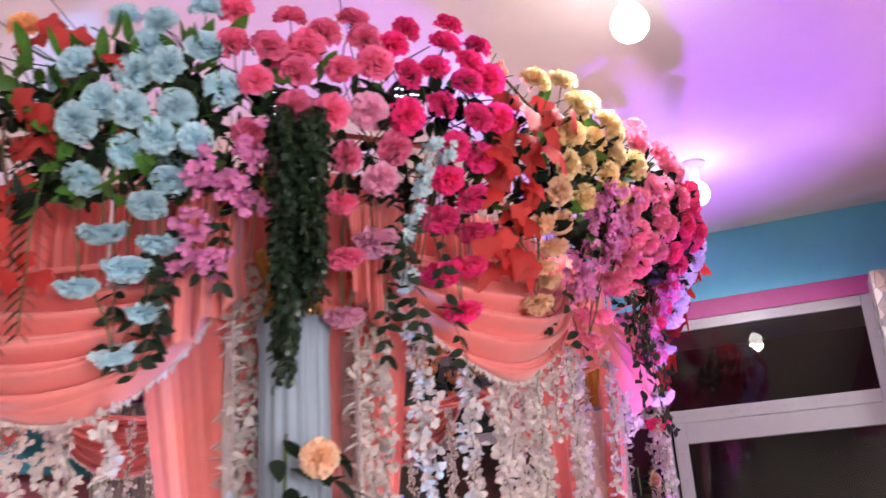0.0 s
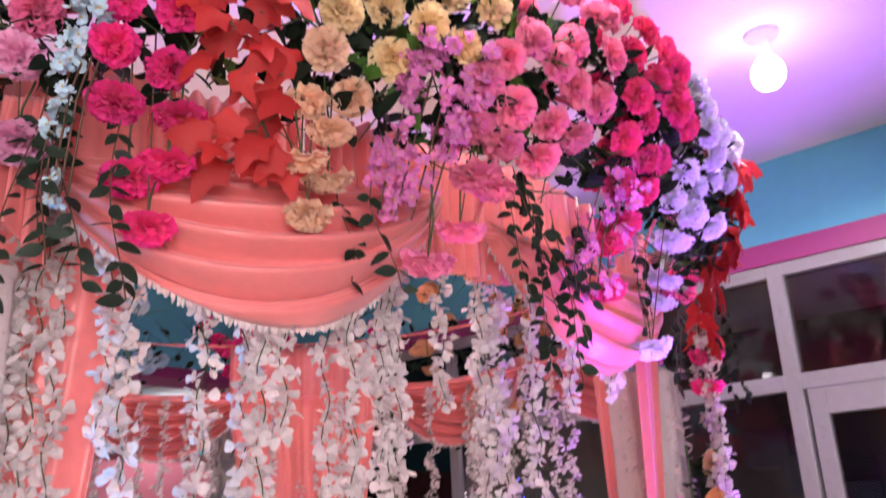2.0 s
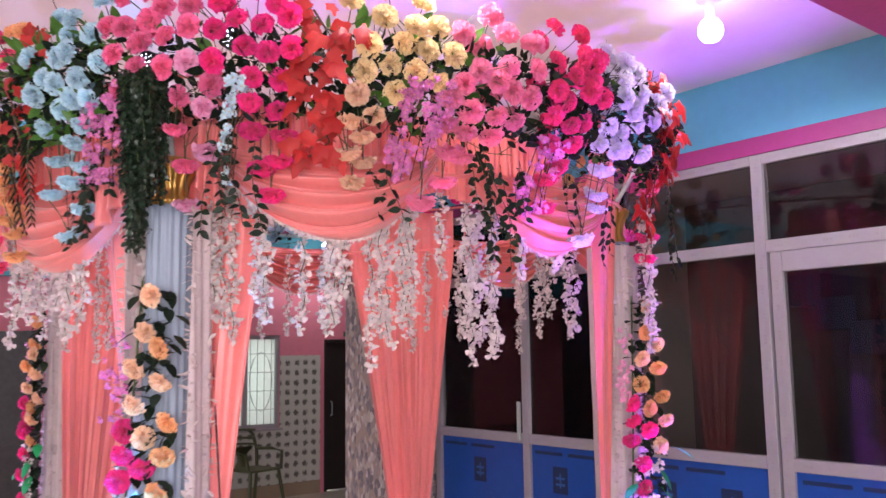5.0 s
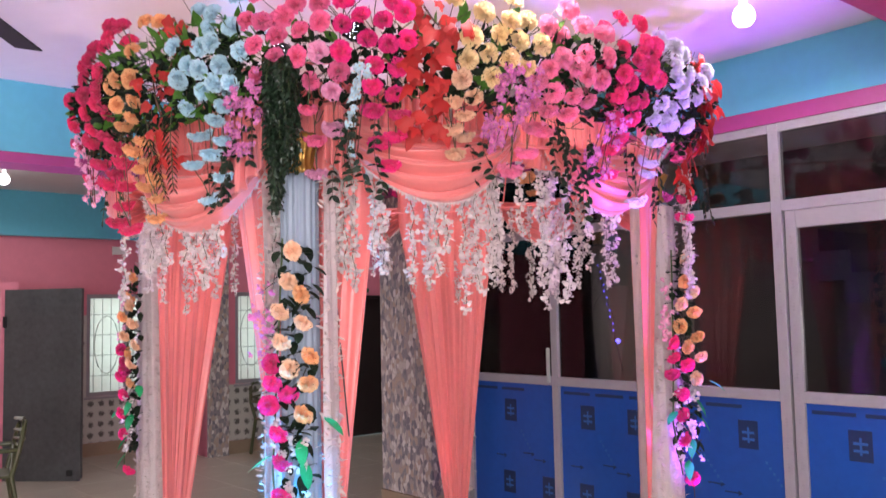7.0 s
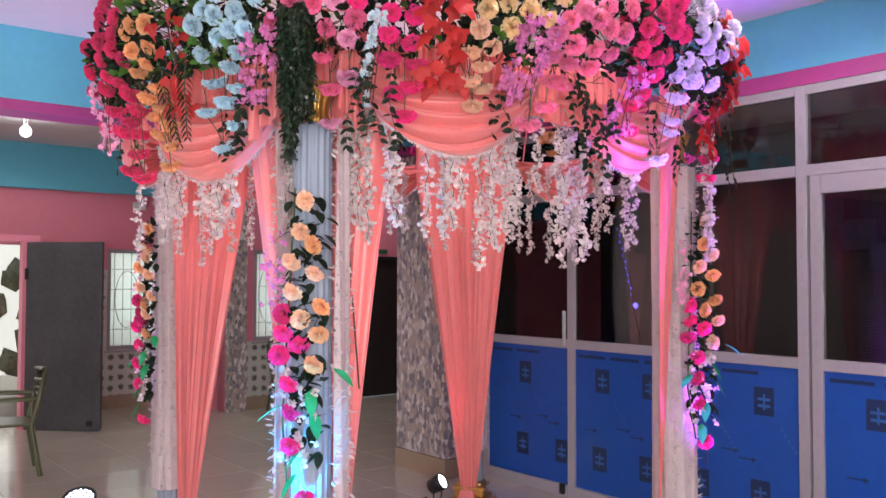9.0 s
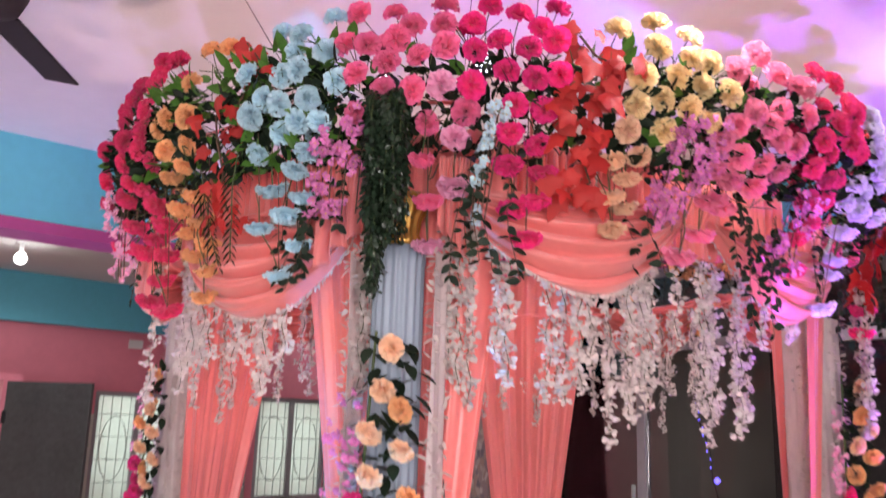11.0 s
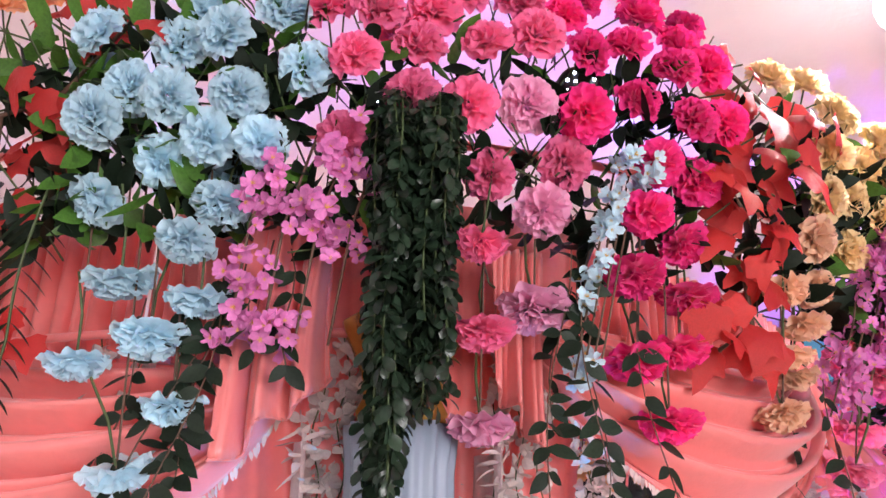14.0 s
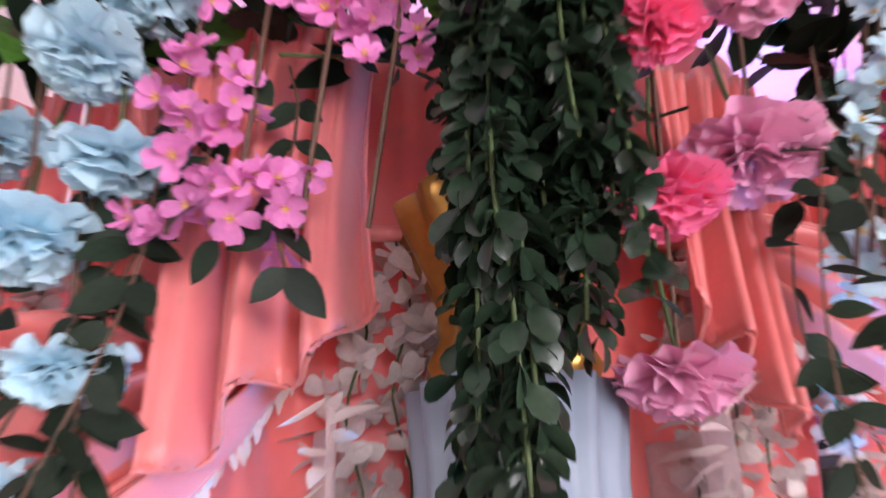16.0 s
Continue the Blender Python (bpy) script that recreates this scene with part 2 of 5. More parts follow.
def part(name, geo, mat=None, parent=None, label="", at=None):
    """Links a bmesh, a mesh or (verts, faces) as one mesh object, under a thing or a part."""
    if isinstance(geo, bmesh.types.BMesh):
        me = bpy.data.meshes.new(name)
        geo.to_mesh(me)
        geo.free()
        me.materials.append(mat)
    elif isinstance(geo, tuple):
        me = mesh_of(name, geo[0], geo[1], mat)
    else:
        me = geo
    ob = new(name, me)
    if parent:
        ob.parent = parent
    if at:
        ob.matrix_basis = at
    if label:
        ob["label"] = label
    return ob


def thing(name, label, category, at=None, group="", kind=""):
    ob = new(name)
    ob.empty_display_size = 0.05
    if at:
        ob.matrix_basis = at
    return tagged(ob, label, category, group, kind)


def box(bm, x0, x1, y0, y1, z0, z1, bevel=0.0):
    g = bmesh.ops.create_cube(bm, size=1, matrix=Matrix.LocRotScale(((x0 + x1) / 2, (y0 + y1) / 2, (z0 + z1) / 2), None, (x1 - x0, y1 - y0, z1 - z0)))
    if bevel:
        es = {e for v in g["verts"] for e in v.link_edges}
        bmesh.ops.bevel(bm, geom=list(es), offset=bevel, segments=2, affect="EDGES", profile=0.5)
    return bm


def boxed(x0, x1, y0, y1, z0, z1, bevel=0.0):
    return box(bmesh.new(), x0, x1, y0, y1, z0, z1, bevel)


def turned(profile, n=24, wave=0.0, flutes=0):
    """A turned solid from (radius, height) rows, with flutes if wanted."""
    verts, faces = [], []
    for r, z in profile:
        for i in range(n):
            a = 2 * math.pi * i / n
            k = r * (1 - wave * (0.5 + 0.5 * math.cos(flutes * a))) if flutes else r
            verts.append((k * math.cos(a), k * math.sin(a), z))
    for j in range(len(profile) - 1):
        for i in range(n):
            faces.append((j * n + i, j * n + (i + 1) % n, (j + 1) * n + (i + 1) % n, (j + 1) * n + i))
    faces.append(tuple(range(n - 1, -1, -1)))
    faces.append(tuple((len(profile) - 1) * n + i for i in range(n)))
    return verts, faces


def tube(points, r, n=6):
    """A round rod along points."""
    verts, faces = [], []
    pts = [Vector(p) for p in points]
    for i, p in enumerate(pts):
        d = (pts[min(i + 1, len(pts) - 1)] - pts[max(i - 1, 0)]).normalized()
        a = d.orthogonal().normalized()
        b = d.cross(a)
        for k in range(n):
            t = 2 * math.pi * k / n
            verts.append(p + r * (math.cos(t) * a + math.sin(t) * b))
    for i in range(len(pts) - 1):
        for k in range(n):
            faces.append((i * n + k, i * n + (k + 1) % n, (i + 1) * n + (k + 1) % n, (i + 1) * n + k))
    return verts, faces


def joined(pieces):
    verts, faces = [], []
    for v, f in pieces:
        o = len(verts)
        verts += list(v)
        faces += [tuple(i + o for i in q) for q in f]
    return verts, faces


def moved(geo, m):
    return [m @ Vector(v) for v in geo[0]], geo[1]


STAMEN = material("yellow_stamen", (0.75, 0.45, 0.08), 0.6)

# ---- shapes of petals and leaves ----


def carnation(seed, cup=0.0):
    """A full fabric head, about 2 across, that faces +z: frilled sheets fan out from the core to a domed outline."""
    rng = random.Random(seed)
    verts, faces = [], []
    n, rings, rows = 72, 9, (0.3, 0.66, 0.88, 1.0)
    for k in range(rings):
        t = k / (rings - 1)
        theta = radians(100 - 95 * t ** 0.95 - 10 * cup)
        girth = max(math.sin(theta), 0.2)
        low = [(rng.randint(2, 5), rng.uniform(0, 6.3), rng.uniform(0.05, 0.10)) for _ in range(2)]
        folds = [(max(3, int(rng.uniform(7, 12) * girth)), rng.uniform(0, 6.3), rng.uniform(0.08, 0.13)) for _ in range(2)]
        folds += [(max(4, int(rng.uniform(13, 20) * girth)), rng.uniform(0, 6.3), rng.uniform(0.05, 0.085)) for _ in range(2)]
        reach = [(rng.randint(2, 6), rng.uniform(0, 6.3), rng.uniform(0.015, 0.04)) for _ in range(3)]
        teeth = [rng.uniform(-1, 1) for _ in range(n)]
        size = rng.uniform(0.86, 1.06)
        ox, oy = rng.uniform(-0.05, 0.05), rng.uniform(-0.05, 0.05)
        o = len(verts)
        for q in rows:
            for i in range(n):
                a = 2 * math.pi * i / n
                frill = q * q * (sum(h * math.sin(f * a + p) for f, p, h in folds) + sum(h * math.sin(f * a + p) for f, p, h in low))
                long = size * q * (1 + q * sum(h * math.sin(f * a + p) for f, p, h in reach))
                if q == 1.0:
                    long *= 1 + 0.055 * teeth[i]
                th = theta + frill / max(q, 0.3) * 0.9
                turn = a + 0.12 * frill / girth
                rad = 0.05 + long * math.sin(th)
                verts.append((rad * math.cos(turn) + ox * q, rad * math.sin(turn) + oy * q, 0.84 * long * math.cos(th) + 0.02))
        if k:
            back = o - len(rows) * n
            faces += [(back + i, back + (i + 1) % n, o + (i + 1) % n, o + i) for i in range(n)]
        for j in range(len(rows) - 1):
            for i in range(n):
                faces.append((o + j * n + i, o + j * n + (i + 1) % n, o + (j + 1) * n + (i + 1) % n, o + (j + 1) * n + i))
    return verts, faces


def round_leaf(length, width, bend=0.3, fold=0.3):
    """A small leaf, broadest near its blunt tip, along +y."""
    verts, faces = [(0, 0, 0)], []
    rows = ((0.22, 0.2), (0.48, 0.42), (0.74, 0.5), (0.92, 0.32))
    for t, w in rows:
        z = -bend * length * t * t
        verts += [(-w * width, length * t, z + fold * w * width), (0, length * t, z), (w * width, length * t, z + fold * w * width)]
    verts.append((0, length, -bend * length))
    faces += [(0, 2, 1), (0, 3, 2)]
    for i in range(3):
        o = 1 + 3 * i
        faces += [(o, o + 1, o + 4, o + 3), (o + 1, o + 2, o + 5, o + 4)]
    faces += [(10, 11, 13), (11, 12, 13)]
    return verts, faces


def petal_shape(length, width, bend=0.1, cup=0.3):
    """A rounded petal, broadest near its notched tip, along +y."""
    verts, faces = [(0, 0, 0)], []
    rows = ((0.3, 0.34), (0.55, 0.44), (0.8, 0.46), (0.96, 0.3))
    for t, w in rows:
        z = -bend * length * t * t
        tip = 0.05 * length if t > 0.9 else 0
        verts += [(-w * width, length * t, z + cup * w * width), (0, length * (t + 0.02) - tip, z - 0.02 * length), (w * width, length * t, z + cup * w * width)]
    faces += [(0, 2, 1), (0, 3, 2)]
    for i in range(3):
        o = 1 + 3 * i
        faces += [(o, o + 1, o + 4, o + 3), (o + 1, o + 2, o + 5, o + 4)]
    return verts, faces


def leaf_shape(length, width, bend=0.15, fold=0.2):
    """A pointed leaf along +y from the origin."""
    verts, faces = [(0, 0, 0)], []
    rows = 5
    for i in range(1, rows):
        t = i / rows
        w = width * 0.5 * math.sin(math.pi * t ** 0.8) ** 0.8
        z = -bend * length * t * t
        verts += [(-w, length * t, z + fold * w), (0, length * t, z), (w, length * t, z + fold * w)]
    verts.append((0, length, -bend * length))
    faces += [(0, 2, 1), (0, 3, 2)]
    for i in range(rows - 2):
        o = 1 + 3 * i
        faces += [(o, o + 1, o + 4, o + 3), (o + 1, o + 2, o + 5, o + 4)]
    o = 1 + 3 * (rows - 2)
    faces += [(o, o + 1, len(verts) - 1), (o + 1, o + 2, len(verts) - 1)]
    return verts, faces


def lobed_leaf(seed):
    """A large five-lobed leaf, about 1 long, along +y, crinkled and curled at its edge."""
    rng = random.Random(seed)
    inner, outer = [], []
    curl = rng.uniform(0.15, 0.45)
    for ang, r in ((-160, 0.24), (-135, 0.42), (-112, 0.50), (-90, 0.44), (-72, 0.52), (-56, 0.66), (-40, 0.56), (-26, 0.56), (-12, 0.80), (0, 0.98), (12, 0.80), (26, 0.56), (40, 0.56), (56, 0.66), (72, 0.52), (90, 0.44), (112, 0.50), (135, 0.42), (160, 0.24)):
        a = radians(ang + rng.uniform(-3, 3))
        r *= rng.uniform(0.92, 1.08)
        outer.append((r * math.sin(a), 0.15 + r * math.cos(a), -curl * r * r + rng.uniform(-0.05, 0.05)))
        inner.append((0.55 * r * math.sin(a), 0.15 + 0.55 * r * math.cos(a), -0.3 * curl * r * r + rng.uniform(-0.02, 0.03)))
    verts = [(0, 0.15, 0.0)] + inner + outer
    n = len(inner)
    faces = []
    for k in range(n):
        m = (k + 1) % n
        faces += [(0, 1 + m, 1 + k), (1 + k, 1 + m, 1 + n + m, 1 + n + k)]
    return verts, faces


def blossom(seed, petals=3, size=0.022):
    """A loose bloom of a few rounded petals round the origin."""
    rng = random.Random(seed)
    pieces = []
    for k in range(petals):
        v, f = petal_shape(size * rng.uniform(0.9, 1.3), size * rng.uniform(1.0, 1.35), rng.uniform(-0.3, 0.35), 0.35)
        pieces.append(moved((v, f), Euler((rng.uniform(-0.5, 0.7), rng.uniform(-0.6, 0.6), 2 * math.pi * k / petals + rng.uniform(-0.4, 0.4))).to_matrix().to_4x4()))
    return joined(pieces)


def heads(mat, count=4):
    return [mesh_of("carnation", *carnation(31 * i + 7, 0.08 * (i % 3 - 1)), mat) for i in range(count)]


RIM_AT = [-180, -160, -133, -115, -74, -45, -30, -5, 14, 60, 105, 150, 180]
RIM_LOW = [1.06, 1.1, 1.1, 1.05, 1.0, 0.945, 0.93, 0.975, 1.07, 1.06, 1.06, 1.04, 1.06]
RIM_SPREAD = [0, 0, 0, 0, 0, 0.035, 0.07, 0.06, 0.03, 0, 0, 0, 0]


def ring_radius(phi, z):
    """The rim's uneven outline: wider above than below."""
    k = min(max((z - 2.3) / 0.35, 0), 1)
    return (1.38 + 0.1 * k - max(0, z - 2.74) * 0.5) * float(np.interp(phi, RIM_AT, RIM_LOW) + k * np.interp(phi, RIM_AT, RIM_SPREAD))


def on_ring(phi, z, off=0.0):
    phi = (phi + 180) % 360 - 180
    r = ring_radius(phi, z) + off
    return Vector((CX + r * math.cos(radians(phi)), CY + r * math.sin(radians(phi)), z))


def outward(phi, up=0.0):
    return Vector((math.cos(radians(phi)) * math.cos(radians(up)), math.sin(radians(phi)) * math.cos(radians(up)), math.sin(radians(up))))


def facing(place, normal, size, spin=0.0):
    """A pose at place whose +z looks along normal."""
    q = normal.to_track_quat("Z", "Y")
    return Matrix.Translation(place) @ q.to_matrix().to_4x4() @ Matrix.Rotation(spin, 4, "Z") @ Matrix.Diagonal((size, size, size, 1))


# ---- the hall ----


def setting(name, geo, mat, label, cat):
    ob = part(name, geo, mat)
    ob.matrix_basis = ROOM
    return tagged(ob, label, cat, kind="structure")


floor = setting("floor", boxed(-9.2, 3.7, -4.2, 9.7, -0.1, -0.006), JOINT, "glossy beige vitrified tile floor of the hall", "floor")
setting("ceiling", boxed(-9.2, 3.7, -4.2, 9.7, CEIL, CEIL + 0.15), CEILING, "white painted hall ceiling tinted by coloured light", "ceiling")
setting("wall_south", boxed(-9.2, 3.9, -4.4, -4.2, 0, CEIL), GREY_WALL, "plain grey hall wall", "wall")
# Two window openings added out of view, to light the canopy from the front.
FILL_OPENINGS = ((-4.0, -2.1), (-1.5, 0.4))
bm = bmesh.new()
for a, b in ((-4.2, -4.0), (-2.1, -1.5), (0.4, 9.7)):
    box(bm, 3.7, 3.9, a, b, 0, CEIL)
for a, b in FILL_OPENINGS:
    box(bm, 3.7, 3.9, a, b, 0, 0.8)
    box(bm, 3.7, 3.9, a, b, 2.4, CEIL)
setting("wall_east", bm, GREY_WALL, "unseen grey hall wall with two openings added for fill light", "wall")
for a, b in FILL_OPENINGS:
    # Fill lamp added in the opening; no such window is known here.
    window_lamp(ROOM @ look((3.8, (a + b) / 2, 1.6), (0, (a + b) / 2 + 1.6, 1.8)), b - a, 1.5, 190, (1.0, 0.95, 0.95))
    bm = bmesh.new()
    m = (a + b) / 2
    for c, d, lo, hi in ((a, a + 0.06, 0.8, 2.4), (b - 0.06, b, 0.8, 2.4), (m - 0.03, m + 0.03, 0.86, 2.34), (a + 0.06, b - 0.06, 0.8, 0.86), (a + 0.06, b - 0.06, 2.34, 2.4)):
        box(bm, 3.68, 3.74, c, d, lo, hi)
    setting("fill_window", bm, UPVC, "white frame of an unseen window added for fill light", "window")
setting("wall_back", boxed(-9.2, -3.5, 9.5, 9.7, 0, CEIL), PINK_PAINT, "plain pink hall wall", "wall")
setting("wall_partition", boxed(-3.6, -3.5, 4.95, 9.5, 0, CEIL), material("cream_wall_paint", (0.70, 0.67, 0.60), 0.6, vary=0.06, scale=1.5, bump=0.1), "plain cream partition wall behind the glazing", "wall")
setting("wall_stairwell", boxed(-3.5, 3.7, 7.9, 8.05, 0, CEIL), DARK_WALL, "wall of the room behind the glazing, its dimness put into the colour", "wall")


def wall_with_holes(name, u0, u1, v0, v1, holes, mat, label, z1=2.67):
    """A wall along v with rectangular holes (v0, v1, z0, z1)."""
    bm = bmesh.new()
    at = v0
    for a, b, lo, hi in sorted(holes):
        box(bm, u0, u1, at, a, 0, z1)
        if lo > 0:
            box(bm, u0, u1, a, b, 0, lo)
        box(bm, u0, u1, a, b, hi, z1)
        at = b
    box(bm, u0, u1, at, v1, 0, z1)
    return setting(name, bm, mat, label, "wall")


wall_with_holes("wall_west", -9.2, -9.0, -4.2, 4.25, [(0.9, 3.1, 0, 2.01), (3.2, 4.2, 0.72, 1.98)], PINK_PAINT, "pink painted wall with a window and a doorway")
wall_with_holes("wall_west_front", -8.2, -8.05, -4.2, 2.2, [(1.05, 2.03, 0, 2.01)], PINK_PAINT, "pink painted wall with an open doorway", 2.08)
wall_with_holes("wall_west_inner", -8.05, -7.85, 4.25, 9.5, [(4.62, 5.53, 0.84, 1.97), (6.16, 7.06, 0, 1.92)], PINK_PAINT, "pink painted wall with window and black door")
setting("wall_return", boxed(-9.2, -7.85, 4.25, 4.45, 0, CEIL), PINK_PAINT, "pink painted return wall", "wall")
setting("pilaster", boxed(-7.85, -7.78, 4.25, 4.5, 0, 2.67, 0.004), PEBBLE, "pebble mosaic clad pilaster on the pink wall", "pilaster")
setting("beam_west", boxed(-9.2, -8.88, -4.2, 4.25, 2.67, CEIL), BLUE_PAINT, "sky blue painted beam over the pink wall", "beam")
setting("beam_west_inner", boxed(-8.05, -7.75, 4.45, 9.5, 2.67, CEIL), BLUE_PAINT, "sky blue painted beam over the pink wall", "beam")
setting("beam_middle", boxed(-4.22, -3.95, -4.2, 9.5, 2.74, CEIL), BLUE_PAINT, "sky blue painted ceiling beam", "beam")
setting("beam_middle_band", boxed(-4.224, -3.946, -4.2, 9.5, 2.67, 2.738), MAG_PAINT, "magenta painted lower edge of the beam", "trim")
setting("beam_east", boxed(0.62, 0.9, -4.2, 4.4, 2.67, CEIL), MAG_PAINT, "magenta painted ceiling beam", "beam")
setting("beam_north", boxed(-3.95, 3.7, 4.565, 4.85, 2.84, CEIL), BLUE_PAINT, "sky blue painted band above the glazing", "beam")
setting("beam_north_band", boxed(-3.95, 3.7, 4.56, 4.85, 2.745, 2.838), MAG_PAINT, "magenta painted stripe above the glazing", "trim")
setting("wall_north_east", boxed(0.9, 3.7, 4.6, 4.8, 0, 2.745), PINK_PAINT, "plain pink wall beside the glazing", "wall")
setting("pillar_east", boxed(0.405, 0.9, 4.34, 4.556, 0, 2.80, 0.006), PEBBLE, "pebble mosaic clad square pillar", "pillar")
pw = setting("pillar_west", boxed(-4.2, -3.52, 4.2, 4.95, 0.16, 2.67, 0.006), PEBBLE, "pebble mosaic clad square pillar", "pillar")
setting("pillar_skirting", boxed(-4.21, -3.51, 4.19, 4.95, 0, 0.158, 0.004), SKIRT, "pale tile skirting round the pebble pillar", "baseboard")
setting("dado", boxed(-9.0, -8.99, 3.1, 3.2, 0.16, 1.72), DADO, "white dado tiles with grey flower print", "dado")
setting("dado_under_window", boxed(-9.0, -8.99, 3.2, 4.25, 0.16, 0.72), DADO, "white dado tiles with grey flower print", "dado")
setting("dado_inner", boxed(-7.85, -7.84, 5.53, 6.1, 0.16, 1.72), DADO, "white dado tiles with grey flower print", "dado")
setting("dado_inner_low", boxed(-7.85, -7.84, 4.5, 5.53, 0.16, 0.84), DADO, "white dado tiles with grey flower print", "dado")
setting("baseboard_west", boxed(-9.0, -8.985, 3.1, 4.25, 0, 0.158), SKIRT, "brown tile skirting", "baseboard")
setting("baseboard_inner", boxed(-7.85, -7.835, 4.5, 6.1, 0, 0.158), SKIRT, "brown tile skirting", "baseboard")
yard = part("backdrop", boxed(-14.0, -13.9, -2, 10, -1, 5), DAY)
yard.matrix_basis = ROOM
tagged(yard, "hazy bright yard in daylight beyond the windows", "backdrop", kind="structure")
bm = bmesh.new()
for i in range(60):
    rr = random.uniform(0.1, 0.3)
    bmesh.ops.create_icosphere(bm, subdivisions=1, radius=rr, matrix=pose(random.uniform(-12.6, -11.5), random.uniform(1.6, 5.0), random.uniform(0.0, 1.7)))
for v in bm.verts:
    v.co += 0.06 * Vector((random.uniform(-1, 1), random.uniform(-1, 1), random.uniform(-1, 1)))
shrubs = part("shrubs", bm, YARD)
shrubs.matrix_basis = ROOM
tagged(shrubs, "dusty sunlit shrubs in the yard outside the doorway", "shrubs", kind="stuff")
yg = part("ground", boxed(-13.9, -9.2, -2, 10, -0.1, -0.01), SKIRT)
yg.matrix_basis = ROOM
tagged(yg, "dusty yard ground outside the doorway", "ground", kind="structure")
window_lamp(ROOM @ look((-8.3, 1.54, 1.1), (-7, 1.54, 1.0)), 0.9, 1.9, 5, (1.0, 0.97, 0.9))
window_lamp(ROOM @ look((-9.3, 3.7, 1.4), (-8, 3.7, 1.2)), 1.0, 1.2, 9, (0.95, 1.0, 0.98))
window_lamp(ROOM @ look((-8.2, 5.1, 1.4), (-7, 5.1, 1.2)), 0.9, 1.1, 8, (0.95, 1.0, 0.98))

MILKY = material("frosted_pane", (0.75, 0.80, 0.76), 0.5, vary=0.05, scale=3, through_light=0.75)
IRON = material("grille_paint", (0.42, 0.46, 0.45), 0.5)


def window(name, u, v0, v1, z0, z1):
    """A two-leaf window with a curled iron grille behind frosted panes."""
    w = thing(name, "white framed window with frosted panes and iron grille", "window", ROOM, kind="structure")
    mid = (v0 + v1) / 2
    bm = bmesh.new()
    for a, b, lo, hi in ((v0, v0 + 0.05, z0, z1), (v1 - 0.05, v1, z0, z1), (mid - 0.03, mid + 0.03, z0, z1), (v0 + 0.05, v1 - 0.05, z1 - 0.05, z1), (v0 + 0.05, v1 - 0.05, z0, z0 + 0.05)):
        box(bm, u - 0.08, u - 0.02, a, b, lo, hi)
    part("window_frame", bm, UPVC, w)
    part("window_sill", boxed(u - 0.1, u + 0.03, v0 - 0.03, v1 + 0.03, z0 - 0.03, z0 - 0.002, 0.004), UPVC, w)
    for a, b in ((v0 + 0.05, mid - 0.03), (mid + 0.03, v1 - 0.05)):
        part("pane", boxed(u - 0.055, u - 0.05, a, b, z0 + 0.05, z1 - 0.05), MILKY, w)
        rods = []
        c, h = (a + b) / 2, (z1 + z0) / 2
        for k in range(4):
            y = a + (b - a) * (k + 0.5) / 4
            rods.append(tube([(u - 0.046, y, z0 + 0.05), (u - 0.046, y, z1 - 0.05)], 0.005))
        for k in range(1, 5):
            z = z0 + (z1 - z0) * k / 5
            rods.append(tube([(u - 0.046, a, z), (u - 0.046, b, z)], 0.005))
        rods.append(tube([(u - 0.044, c + 0.15 * math.cos(t * math.pi / 8), h + 0.36 * math.sin(t * math.pi / 8)) for t in range(17)], 0.006))
        part("grille", joined(rods), IRON, w, "curled painted iron grille")


window("window_1", -9.0, 3.2, 4.2, 0.72, 1.98)
window("window_2", -7.85, 4.62, 5.53, 0.84, 1.97)

door = thing("steel_door", "dark grey sheet steel door leaf standing open", "door", ROOM @ pose(-8.02, 2.07, 0, 0, 0, 44), kind="structure")
part("leaf", boxed(0, 0.84, -0.02, 0.02, 0.006, 2.0, 0.004), STEEL, door)
part("edge_rail", boxed(0.80, 0.86, -0.026, 0.026, 0.03, 2.0, 0.004), STEEL, door)
part("bolt", boxed(0.72, 0.78, -0.05, -0.022, 0.06, 0.12, 0.006), BLACK, door, "black floor bolt")
part("hinge", boxed(-0.01, 0.03, -0.035, -0.021, 1.6, 1.72, 0.004), BLACK, door)

bd = thing("black_door", "black painted door standing shut in the pink wall", "door", ROOM, kind="structure")
part("leaf", boxed(-7.93, -7.88, 6.2, 7.02, 0.01, 1.88, 0.004), BLACK_DOOR, bd)
bm = boxed(-7.95, -7.83, 6.16, 6.2, 0, 1.92, 0.004)
box(bm, -7.95, -7.83, 7.02, 7.06, 0, 1.92, 0.004)
box(bm, -7.95, -7.83, 6.2, 7.02, 1.88, 1.92, 0.004)
part("door_frame", bm, BLACK_DOOR, bd)
part("door_handle", tube([(-7.87, 6.27, 0.95), (-7.83, 6.27, 0.95), (-7.83, 6.27, 1.12), (-7.87, 6.27, 1.12)], 0.008), IRON, bd, "steel pull handle")
sign = part("exit_sign", boxed(-7.85, -7.83, 6.45, 6.62, 1.96, 2.02, 0.002), SWITCH_GREEN)
sign.matrix_basis = ROOM
tagged(sign, "small green sign plate above the black door", "sign")
cb = part("junction_box", boxed(-8.88, -8.84, 3.5, 3.66, 2.48, 2.58, 0.006), WHITE_PLASTIC)
cb.matrix_basis = ROOM @ pose(-0.12, 0, 0)
tagged(cb, "small white plastic junction box on the pink wall", "junction box")

# ---- the glazing ----
glz = thing("glazing", "white framed glass partition with blue film on its lower panels", "partition", ROOM, kind="structure")
GV = 4.6


